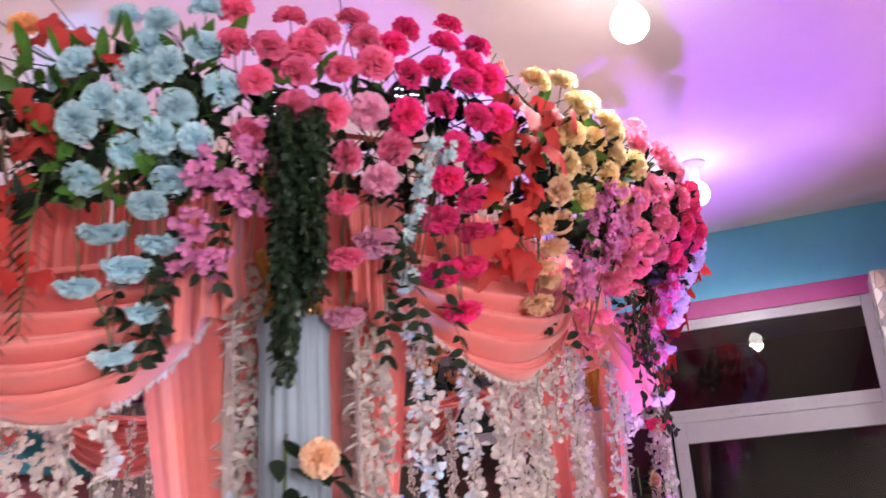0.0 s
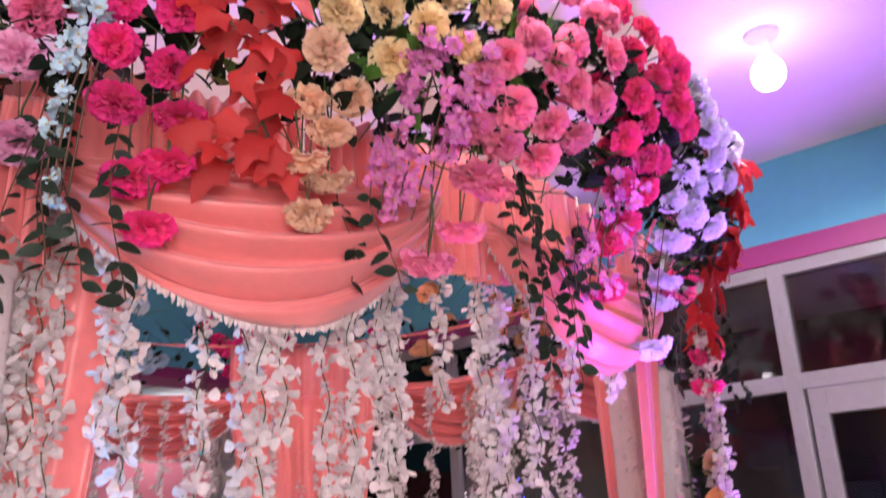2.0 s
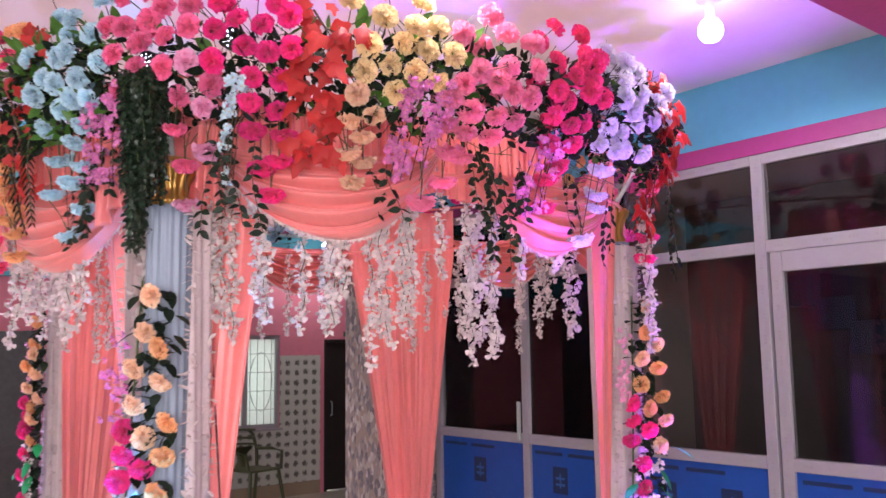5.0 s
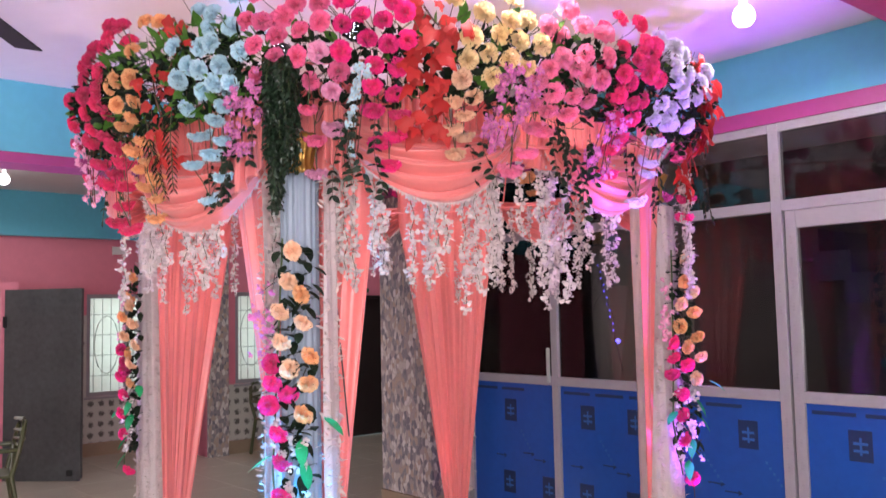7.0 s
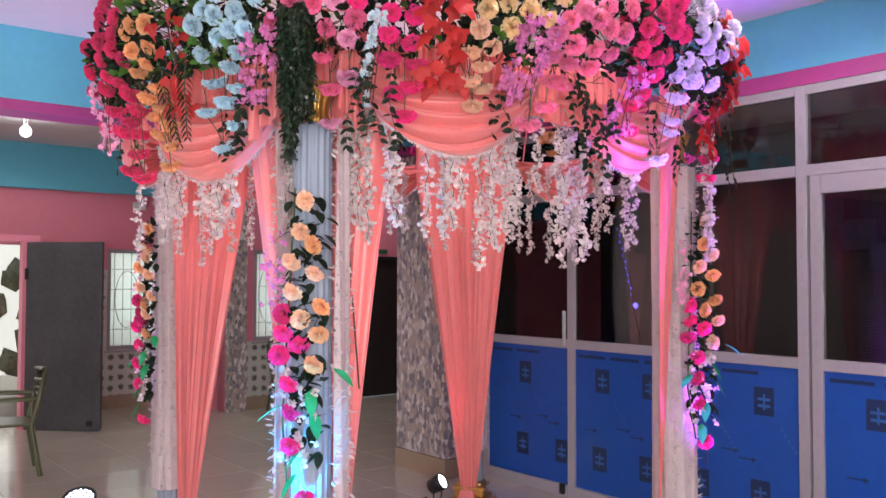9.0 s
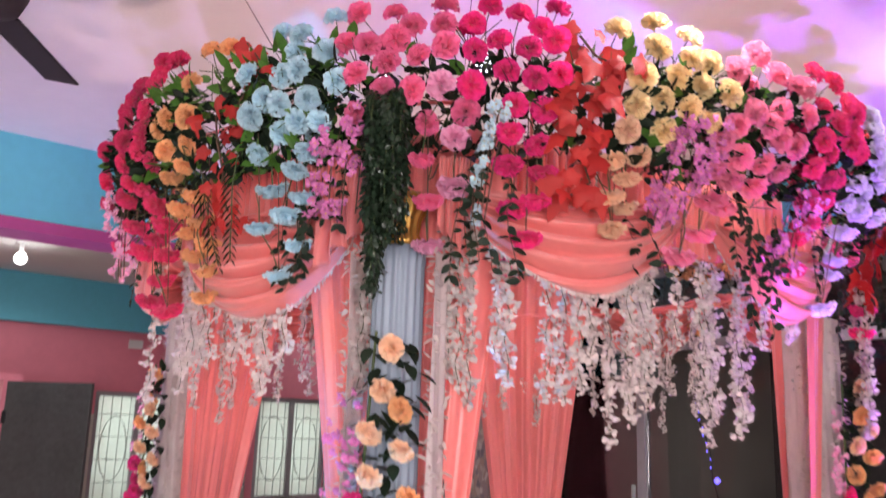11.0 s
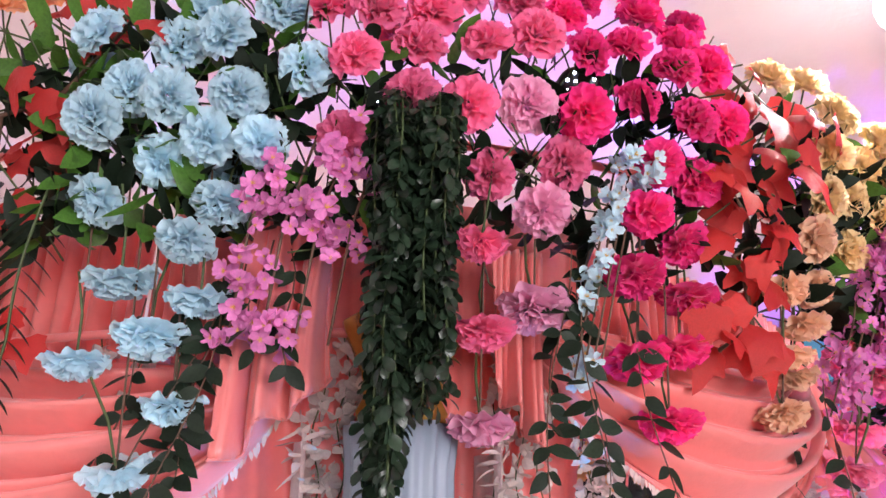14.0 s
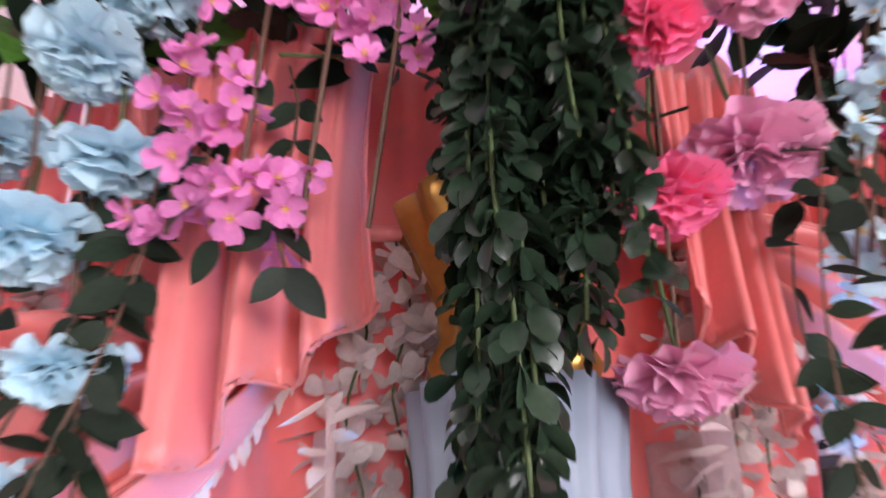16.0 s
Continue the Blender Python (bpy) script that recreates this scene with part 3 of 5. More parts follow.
def bar(u0, u1, z0, z1, d=0.06, v=GV, parent=None, marks=True):
    b = part("frame_bar", boxed(u0, u1, v - d / 2, v + d / 2, z0, z1, 0.004), UPVC, parent or glz)
    if marks:
        bm = bmesh.new()
        upright = (z1 - z0) > (u1 - u0)
        long = (z1 - z0) if upright else (u1 - u0)
        for k in range(int(long / 0.13)):
            p = 0.05 + k * 0.13
            for j in range(3):
                q = p + j * 0.018
                if upright:
                    c = (u0 + u1) / 2
                    box(bm, c - 0.008, c + 0.008, v - d / 2 - 0.001, v - d / 2 - 0.0002, z0 + q, z0 + q + 0.011)
                else:
                    c = (z0 + z1) / 2
                    box(bm, u0 + q, u0 + q + 0.011, v - d / 2 - 0.001, v - d / 2 - 0.0002, c - 0.007, c + 0.007)
        part("tape_print", bm, TAPE, b, "grey bars of print on protective tape")
    return b


for u in (-3.49, -2.53, -0.72, 0.36):
    bar(u, u + 0.065, 0, 2.745)
bar(-0.64, -0.575, 0.02, 2.215, 0.05)
for a, b in ((-3.425, -2.53), (-2.465, -0.72), (-0.655, 0.36)):
    bar(a, b, 2.69, 2.745)
    bar(a, b, 2.215, 2.28)
for a, b in ((-3.425, -2.53), (-2.465, -0.72), (-0.575, 0.36)):
    bar(a, b, 1.10, 1.165)
    bar(a, b, 0.0, 0.085)
bar(-0.575, 0.36, 2.11, 2.215, 0.05, marks=False)
lock = part("door_handle", boxed(-2.56, -2.535, GV - 0.055, GV - 0.032, 1.12, 1.38, 0.006), IRON, glz, "grey lever plate")
part("floor_bolt", boxed(-2.59, -2.55, GV - 0.06, GV - 0.031, 0.02, 0.1, 0.006), BLACK, glz, "black floor bolt")
for a, b, z0, z1 in ((-3.425, -2.53, 1.165, 2.215), (-2.465, -0.72, 1.165, 2.215), (-0.575, 0.36, 1.165, 2.11), (-3.425, -2.53, 2.28, 2.69), (-2.465, -0.72, 2.28, 2.69), (-0.655, 0.36, 2.28, 2.69)):
    p = part("pane", boxed(a, b, GV - 0.003, GV + 0.003, z0, z1), GLASS, glz, "dark reflecting window glass")
    p.visible_shadow = False


def film_panel(a, b, offset):
    p = part("panel", boxed(a, b, GV - 0.006, GV + 0.006, 0.085, 1.10), FILM, glz, "panel covered in printed blue film")
    ink, pale = bmesh.new(), bmesh.new()
    f, g = GV - 0.0075, GV - 0.0063
    k = 0
    u = a + offset
    while u < b - 0.14:
        for z in (0.24, 0.80):
            uu = u + (0.0 if z < 0.5 else 0.03)
            if uu + 0.13 < b:
                box(ink, uu, uu + 0.13, f, g, z, z + 0.17)
                for s in (0.03, 0.07):
                    box(pale, uu + 0.025, uu + 0.105, f - 0.0012, f - 0.0002, z + s + 0.02, z + s + 0.035)
                box(pale, uu + 0.06, uu + 0.072, f - 0.0012, f - 0.0002, z + 0.035, z + 0.13)
        for z in (0.52, 0.56):
            uu = u + (0.22 if z > 0.54 else -0.08)
            if a + 0.02 < uu < b - 0.14:
                box(ink, uu, uu + 0.09, f, g, z, z + 0.009)
                vs = [ink.verts.new(c) for c in ((uu + 0.09, f, z - 0.014), (uu + 0.125, f, z + 0.004), (uu + 0.09, f, z + 0.022))]
                ink.faces.new(vs)
        for j in range(6):
            q = u + 0.2 + j * 0.022
            if q < b - 0.03:
                box(pale, q, q + 0.014, f, g, 0.72 - j * 0.03, 0.735 - j * 0.03)
        u += 0.42
    for j in range(int((b - a) / 0.3)):
        box(ink, a + 0.03 + j * 0.3, a + 0.28 + j * 0.3, f, g, 1.04, 1.062)
    part("film_mark", ink, FILM_INK, p, "navy printed squares and arrows")
    part("film_mark", pale, FILM_LINE, p, "faint printed bars")


film_panel(-3.425, -2.53, 0.33)
film_panel(-2.465, -0.72, 0.16)
film_panel(-0.575, 0.36, 0.2)

stair = part("staircase", (lambda bm: bm)(bmesh.new()), UNLIT_STAIR)
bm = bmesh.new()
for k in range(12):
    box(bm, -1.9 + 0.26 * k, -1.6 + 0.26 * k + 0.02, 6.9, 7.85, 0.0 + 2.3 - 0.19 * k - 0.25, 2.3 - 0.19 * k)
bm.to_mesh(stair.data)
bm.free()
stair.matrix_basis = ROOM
tagged(stair, "staircase behind the glazing, the unlit room's darkness put into its colour", "staircase", kind="structure")

# fairy lights and a lamp behind the glass
fairy = thing("fairy_lights", "string of blue and green fairy lights behind the glass", "fairy lights", ROOM)
part("cable", tube([(-2.4, 5.0, 2.0), (-2.36, 5.0, 1.8), (-2.28, 5.0, 1.62), (-2.27, 5.0, 1.45), (-2.2, 5.0, 1.2)], 0.003), WIRE, fairy)
led = mesh_of("led", *turned([(0.002, -0.006), (0.006, 0), (0.002, 0.006)], 8), LED_BLUE)
for k in range(11):
    part("led", led, None, fairy, at=pose(-2.4 + 0.13 * k / 10 + 0.012 * (k % 2), 4.99, 2.0 - 0.05 * k))
part("lamp", mesh_of("lamp", *turned([(0.006, -0.02), (0.022, 0), (0.006, 0.02)], 12), LED_BLUE), None, fairy, at=pose(-2.22, 4.98, 1.42))

# ---- posts of the canopy ----
POSTS = {"front": (-0.33, 1.76), "east": (0.58, 3.53), "far": (-1.12, 4.57), "west": (-2.12, 2.74)}


def post_angle(p):
    return math.degrees(math.atan2(p[1] - CY, p[0] - CX))


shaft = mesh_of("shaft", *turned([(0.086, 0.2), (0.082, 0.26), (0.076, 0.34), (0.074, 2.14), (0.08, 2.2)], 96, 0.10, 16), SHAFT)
base_bm = boxed(-0.16, 0.16, -0.16, 0.16, 0.0, 0.06, 0.008)
box(base_bm, -0.13, 0.13, -0.13, 0.13, 0.06, 0.10, 0.012)
box(base_bm, -0.105, 0.105, -0.105, 0.105, 0.10, 0.15, 0.015)
box(base_bm, -0.115, 0.115, -0.115, 0.115, 0.15, 0.172, 0.006)
box(base_bm, -0.09, 0.09, -0.09, 0.09, 0.172, 0.2, 0.008)
base_me = bpy.data.meshes.new("base")
base_bm.to_mesh(base_me)
base_me.materials.append(GOLD)
base_bm.free()
capital = mesh_of("capital", *turned([(0.06, 2.2), (0.065, 2.22), (0.055, 2.24), (0.06, 2.28), (0.085, 2.33), (0.09, 2.345), (0.07, 2.36)], 64, 0.12, 12), GOLD)


def lace_strip(z0, z1, seed, width=0.035):
    """A ruffled strip of small white petals."""
    rng = random.Random(seed)
    pieces = []
    for k in range(int((z1 - z0) / 0.009)):
        v, f = leaf_shape(rng.uniform(0.022, 0.04), rng.uniform(0.008, 0.015), rng.uniform(-0.4, 0.4), 0.3)
        m = Matrix.Translation((rng.uniform(-0.004, 0.004), 0, z0 + k * 0.009)) @ Euler((rng.uniform(-0.8, 0.8), rng.uniform(-0.7, 0.7), rng.uniform(0, 6.3))).to_matrix().to_4x4()
        pieces.append(moved((v, f), m))
    return joined(pieces)


lace_me = [mesh_of("lace_trim", *lace_strip(0.42 + 0.1 * i, 2.2, i), LACE) for i in range(3)]
posts = []
for k, (key, p) in enumerate(POSTS.items()):
    a = post_angle(p)
    post = thing("canopy_pillar", "white fluted pillar on a stepped gold base with white lace strips", "pillar", pose(*p, 0, 0, 0, a), "pillars of the canopy")
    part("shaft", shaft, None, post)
    part("base", base_me, None, post, "stepped gold base")
    part("capital", capital, None, post, "flared gold capital")
    for j, ang in enumerate((-130, -100, -64, -20, 20, 64, 100, 130)):
        away = 0.14 if key == "front" else 0.108
        if key != "front" or abs(ang) > 40:
            part("lace_trim", lace_me[j % 3], None, post, "white petal trim", at=pose(away * math.cos(radians(ang)), away * math.sin(radians(ang)), 0, 0, 0, 90 * j))
    front = key == "front"
    wrap = 0.135 if front else 0.104
    gap = 62 if front else 0
    v, f = [], []
    cols, rows = 72, 30
    for j in range(rows + 1):
        z = 0.42 + 1.76 * j / rows
        for i in range(cols + 1):
            t = radians(gap + (360 - 2 * gap) * i / cols)
            rr = wrap + 0.006 * math.sin(9 * t + 2 * z) + 0.004 * math.sin(21 * t + 5 * z + k)
            v.append((rr * math.cos(t), rr * math.sin(t), z))
    for j in range(rows):
        for i in range(cols):
            o = j * (cols + 1) + i
            f.append((o, o + 1, o + cols + 2, o + cols + 1))
    part("net_wrap", (v, f), SHEER, post, "pale crumpled net wrapped round the shaft")
    posts.append((post, p, a))

# ---- ring frame ----
ring = thing("canopy_ring", "metal hoop frame on four pillars under the flowers", "canopy frame", pose(0, 0, 0))
for z, off in ((2.34, -0.14), (2.62, -0.14), (2.34, -0.24)):
    part("hoop", tube([on_ring(ph, z, off) for ph in range(-180, 181, 6)], 0.007, 8), CORAL, ring, "hoop wrapped in coral satin")
for ph in range(-180, 180, 30):
    part("strut", tube([on_ring(ph, 2.34, -0.14), on_ring(ph, 2.62, -0.14)], 0.006), CORAL, ring)
for _, p, a in posts:
    part("bracket", tube([(*p, 2.35), on_ring(a, 2.5, -0.14), on_ring(a, 2.62, -0.14)], 0.012), IRON, ring)
for (ph, top) in ((-69, (-0.244, 2.016, CEIL)), (-89, (-1.03, 1.714, CEIL)), (60, (0.1, 4.3, CEIL)), (170, (-2.3, 3.2, CEIL))):
    part("tie_wire", tube([on_ring(ph, 2.62, -0.14), top], 0.0013), WIRE, ring, "thin tie wire to the ceiling")

# ---- cloth ----


def cloth(name, f, cols, rows, mat, parent, label=""):
    verts = [f(i / cols, j / rows) for j in range(rows + 1) for i in range(cols + 1)]
    faces = [(j * (cols + 1) + i, j * (cols + 1) + i + 1, (j + 1) * (cols + 1) + i + 1, (j + 1) * (cols + 1) + i) for j in range(rows) for i in range(cols)]
    ob = part(name, (verts, faces), mat, parent, label)
    sol = ob.modifiers.new("thickness", "SOLIDIFY")
    sol.thickness = 0.002
    return ob


def curtain(p, a, half_left, half_right, seed):
    """A pleated drape hung inside a pillar and gathered in at its foot."""
    rng = random.Random(seed)
    ph = [rng.uniform(0, 6.3) for _ in range(4)]
    top = thing("drape", "coral satin drape gathered and tied at the pillar foot", "drape", pose(0, 0, 0), "drapes of the canopy")
    inn = -outward(a)
    foot = Vector((*p, 0.12)) + inn * 0.10

    def f(s, t):
        z = 2.58 - 2.46 * t
        phi = a - half_left + (half_left + half_right) * s
        hi = on_ring(phi, 2.3, -0.17)
        side = Vector((-math.sin(radians(a)), math.cos(radians(a)), 0))
        lo = foot + side * (s - 0.5) * 0.10
        k = max(0.0, (t - 0.12) / 0.88) ** 0.93
        q = hi.lerp(lo, k)
        amp = 0.013 * (1 - 0.5 * k)
        w = amp * (0.7 * math.sin(31 * s + ph[0] + 1.5 * t) + 0.3 * math.sin(67 * s + ph[1] + 2 * t) + 0.9 * math.sin(13 * s + ph[2] + 3 * t) + 0.10 * math.sin(141 * s + ph[3] - 2 * t + 2 * math.sin(9 * s)))
        return Vector((q.x, q.y, z)) + inn * w

    cloth("cloth", f, 300, 36, CORAL, top)
    rows = []
    for k in range(26):
        t = radians(k * 360 / 26)
        rows.append(t)
    v, fc = [], []
    for j, (z, r) in enumerate(((0.17, 0.035), (0.11, 0.05), (0.05, 0.085), (0.012, 0.13))):
        for k, t in enumerate(rows):
            rr = r * (1 + 0.25 * math.sin(5 * t + ph[3]) + 0.12 * math.sin(9 * t))
            v.append(foot + Vector((rr * math.cos(t), rr * math.sin(t), z - 0.12)) + inn * 0.07)
    for j in range(3):
        for k in range(26):
            fc.append((j * 26 + k, j * 26 + (k + 1) % 26, (j + 1) * 26 + (k + 1) % 26, (j + 1) * 26 + k))
    part("hem", (v, fc), CORAL, top, "loose coral hem spread over the base")


for i, (post, p, a) in enumerate(posts):
    curtain(p, a, 16, 14, 40 + i)


def swag(phi0, phi1, z0, z1, drop, seed):
    """A draped swag in deep curved folds with a white fringe."""
    rng = random.Random(seed)
    ph = rng.uniform(0, 6.3)
    top = thing("swag", "coral satin swag in curved folds with white fringe", "swag", pose(0, 0, 0), "swags of the canopy")

    def f(s, t):
        sag = (4 * s * (1 - s)) ** 0.85
        z = z0 + (z1 - z0) * s - (0.03 + (drop - 0.03) * t) * sag - 0.035 * t * (1 - sag)
        fold = 0.021 * math.sin(t * 33 + ph + 3.0 * s + 0.8 * math.sin(3 * s + ph)) * (0.35 + 0.65 * sag) + 0.009 * math.sin(t * 62 + 7 * s) + 0.004 * math.sin(t * 113 + 9 * s)
        out = -0.16 + 0.10 * math.sin(math.pi * min(1, t * 0.9)) * sag + 0.03 * t + fold
        return on_ring(phi0 + (phi1 - phi0) * s, 2.3, out) * 1.0 + Vector((0, 0, z - 2.3 + 0.3 * fold))

    ob = cloth("cloth", f, 56, 100, CORAL, top)
    pieces = []
    n = 170
    for k in range(n):
        s = (k + 0.5) / n
        v, fc = leaf_shape(rng.uniform(0.012, 0.02), 0.006, 0.1, 0.1)
        q = f(s, 1.0)
        pieces.append(moved((v, fc), Matrix.Translation(q) @ Euler((rng.uniform(-2.3, -1.1), rng.uniform(-0.4, 0.4), radians(phi0 + (phi1 - phi0) * s - 90) + rng.uniform(-0.6, 0.6))).to_matrix().to_4x4()))
    part("fringe", joined(pieces), LACE, top, "white feathery fringe")


for i, (a, b, za, zb, d) in enumerate(((-70, -34, 2.40, 2.42, 0.32), (-27, 8, 2.38, 2.40, 0.31), (-118, -83.5, 2.40, 2.30, 0.33), (-165, -130, 2.4, 2.4, 0.3), (26, 56, 2.4, 2.4, 0.3), (60, 92, 2.4, 2.4, 0.3), (118, 150, 2.4, 2.4, 0.3), (152, 186, 2.4, 2.4, 0.3))):
    swag(a, b, za, zb, d, 70 + i)
for i, (a0, wide, z0, l0, l1) in enumerate(((-87.0, 6.0, 2.50, 0.36, 0.25), (-71.5, 3.6, 2.46, 0.2, 0.30))):
    tail = thing("swag_tail", "coral satin swag tail hanging in loose folds with a frayed hem", "swag tail", pose(0, 0, 0), "swag tails of the canopy")
    cloth("cloth", lambda s, t: on_ring(a0 + wide * s * (1 - 0.25 * t * (1 - t)), 2.3, -0.06 + 0.018 * math.sin(17 * s + 1.2 * t) * (0.3 + t) + 0.006 * math.sin(43 * s + 3 * t + i)) + Vector((0, 0, z0 - 2.3 - t * (l0 + (l1 - l0) * s + 0.008 * math.sin(11 * s) + 0.0015 * math.sin(190 * s)))), 90, 24, CORAL, tail)
    part("hem_band", tube([on_ring(a0 + wide * s, 2.3, -0.06 + 0.0234 * math.sin(17 * s + 1.2)) + Vector((0, 0, z0 - 2.3 - (l0 + (l1 - l0) * s + 0.008 * math.sin(11 * s)))) for s in [k / 60 for k in range(61)]], 0.0022, 5), CORAL, tail, "rolled satin hem")
valance = thing("valance", "coral satin lining hung in panels behind the front flowers", "valance", pose(0, 0, 0))


def lining(a0, a1):
    cloth("panel", lambda s, t: on_ring(a0 + (a1 - a0) * s, 2.3, -0.2 + 0.014 * math.sin(s * 60) + 0.008 * math.sin(s * 27 + a0)) + Vector((0, 0, 0.26 - 0.27 * t - 0.03 * math.sin(math.pi * s) * t)), 70, 6, CORAL, valance)


for a0 in range(-128, 0, 16):
    lining(a0, a0 + 15.6)

# ---- flowers on the ring (angle round the canopy in degrees, height in metres) ----
BLUE = [(-84.2, 2.75), (-84.6, 2.88), (-88.8, 2.77), (-89.6, 2.69), (-86.8, 2.69), (-82.7, 2.65), (-91.2, 2.85), (-88.0, 2.82), (-93.6, 2.7), (-92.2, 2.63), (-89.6, 2.6), (-86.2, 2.61), (-93.8, 2.58), (-90.6, 2.53), (-87.7, 2.55), (-84.7, 2.54), (-93.9, 2.48), (-87.0, 2.47), (-88.8, 2.42), (-92.7, 2.38), (-88.0, 2.35), (-90.7, 2.3), (-94.7, 2.27), (-89.2, 2.21), (-91.7, 2.13)]
PINK = [(-82.1, 2.9), (-77.1, 2.88), (-75.9, 2.77), (-74.2, 2.81), (-71.0, 2.9), (-70.6, 2.81), (-79.0, 2.75), (-82.0, 2.77), (-80.0, 2.66), (-76.7, 2.69), (-73.0, 2.7), (-70.1, 2.73), (-77.0, 2.61), (-80.6, 2.56), (-72.5, 2.53), (-68.0, 2.56), (-72.9, 2.43), (-73.9, 2.61), (-72.5, 2.32)]
PALE = [(-70.6, 2.62), (-69.2, 2.49), (-69.4, 2.36), (-72.5, 2.2)]
MAGENTA = [(-65.5, 2.9), (-59.4, 2.97), (-62.1, 2.85), (-57.4, 2.89), (-67.4, 2.83), (-67.0, 2.72), (-64.3, 2.75), (-59.6, 2.81), (-61.1, 2.73), (-57.9, 2.77), (-63.5, 2.67), (-60.4, 2.64), (-57.6, 2.66), (-67.3, 2.62), (-62.5, 2.57), (-59.1, 2.57), (-63.0, 2.5), (-59.8, 2.48), (-63.1, 2.42), (-59.0, 2.41), (-62.3, 2.31), (-59.7, 2.33), (-60.8, 2.22)]
PEACH = [(-49.4, 2.53), (-50.2, 2.46), (-46.8, 2.48), (-48.5, 2.41), (-50.5, 2.36), (-48.2, 2.34), (-49.7, 2.27)]
YELLOW = [(-50.0, 2.84), (-44.9, 2.88), (-39.9, 2.86), (-45.9, 2.78), (-42.0, 2.75), (-38.6, 2.77), (-48.0, 2.68), (-43.4, 2.7), (-40.4, 2.68), (-45.1, 2.63), (-41.9, 2.61), (-36.9, 2.67), (-48.5, 2.6), (-44.1, 2.55), (-38.7, 2.59)]
ROSE = [(-34.9, 2.59), (-30.2, 2.61), (-24.1, 2.58), (-36.5, 2.54), (-33.3, 2.51), (-29.0, 2.51), (-27.2, 2.59), (-26.2, 2.5), (-36.6, 2.47), (-33.4, 2.45), (-35.2, 2.39), (-28.9, 2.45), (-35.4, 2.3), (-39.3, 2.22), (-33.1, 2.63), (-24.7, 2.66), (-28.6, 2.66), (-33.4, 2.38), (-30.1, 2.85), (-35.5, 2.75), (-29.2, 2.77), (-25.0, 2.75)]
CRIMSON = [(-20.7, 2.71), (-16.2, 2.75), (-20.6, 2.61), (-17.5, 2.67), (-13.5, 2.74), (-17.7, 2.59), (-19.2, 2.54), (-14.9, 2.63), (-11.1, 2.63), (-14.0, 2.67), (-12.8, 2.54), (-15.7, 2.52), (-18.6, 2.45), (-13.4, 2.47), (-15.0, 2.39), (-17.0, 2.34), (-16.7, 2.24), (-19.7, 2.85), (-13.8, 2.86), (-12.2, 2.77), (-15.6, 2.7)]
WHITE = [(-3.9, 2.81), (-7.3, 2.7), (2.1, 2.82), (-6.7, 2.65), (-1.9, 2.69), (-3.8, 2.62), (-7.2, 2.55), (-3.4, 2.54), (-0.7, 2.59), (-7.4, 2.49), (-3.3, 2.48), (-4.7, 2.41), (-1.0, 2.49), (-4.3, 2.32), (-1.8, 2.28), (-6.7, 2.14), (-7.0, 2.84), (-0.3, 2.8), (-5.4, 2.73), (5, 2.7), (3, 2.62), (7, 2.76), (4, 2.5), (8, 2.66)]
CRIMSON_L = [(-123.1, 2.99), (-117.7, 2.95), (-122.7, 2.93), (-120.3, 2.87), (-123.8, 2.83), (-114.4, 2.71), (-123.4, 2.88), (-123.2, 2.74), (-115.4, 2.64), (-120.0, 2.64), (-114.7, 2.54), (-122.5, 2.58), (-117.8, 2.6), (-120.5, 2.5), (-116.1, 2.41), (-123.4, 2.46), (-116.9, 2.46), (-115.0, 2.34), (-122.3, 2.36), (-117.2, 2.3), (-121.0, 2.27), (-114.4, 2.24), (-116.3, 2.16), (-117.1, 2.09), (-112.7, 2.05), (-133, 2.7), (-134, 2.5), (-138, 2.62), (-132, 2.86), (-136, 2.35), (-140, 2.8)]
APRICOT = [(-105.1, 2.75), (-104.6, 2.63), (-112.4, 2.64), (-109.0, 2.65), (-106.3, 2.56), (-109.9, 2.55), (-106.5, 2.49), (-110.0, 2.47), (-109.8, 2.37), (-105.7, 2.4), (-109.4, 2.3), (-105.4, 2.32), (-104.5, 2.24), (-106.5, 2.21), (-103.3, 2.16), (-104.7, 2.08), (-100.0, 2.85), (-105.7, 2.89)]
RED = [(-55.0, 2.8), (-53.5, 2.73), (-55.1, 2.63), (-52.7, 2.63), (-55.3, 2.55), (-53.4, 2.51), (-55.5, 2.48), (-55.9, 2.34), (-52.9, 2.39), (-57.1, 2.59), (-54.2, 2.45), (-51.4, 2.71)]
RED_L = [(-100.0, 2.61), (-96.6, 2.62), (-100.4, 2.54), (-100.2, 2.44), (-101.2, 2.39), (-100.4, 2.33), (-97.7, 2.86), (-92.7, 2.74)]
RED_R = [(11.2, 2.85), (11.6, 2.8), (4.9, 2.69), (7.3, 2.63), (7.4, 2.55), (13.3, 2.52), (14.0, 2.44), (12.3, 2.37), (14.0, 2.31), (12.1, 2.25), (7.7, 2.6), (15, 2.6), (15, 2.5), (12, 2.72)]
stem_me = mesh_of("stem", *tube([(0, 0, -0.1), (0.15, 0.05, -1.6), (0.1, 0.3, -3.2)], 0.045, 5), STEM)


def tilt_at(z):
    return float(np.interp(z, [2.1, 2.38, 2.48, 2.56, 2.7, 2.95], [-104, -94, -62, -24, 10, 50]))


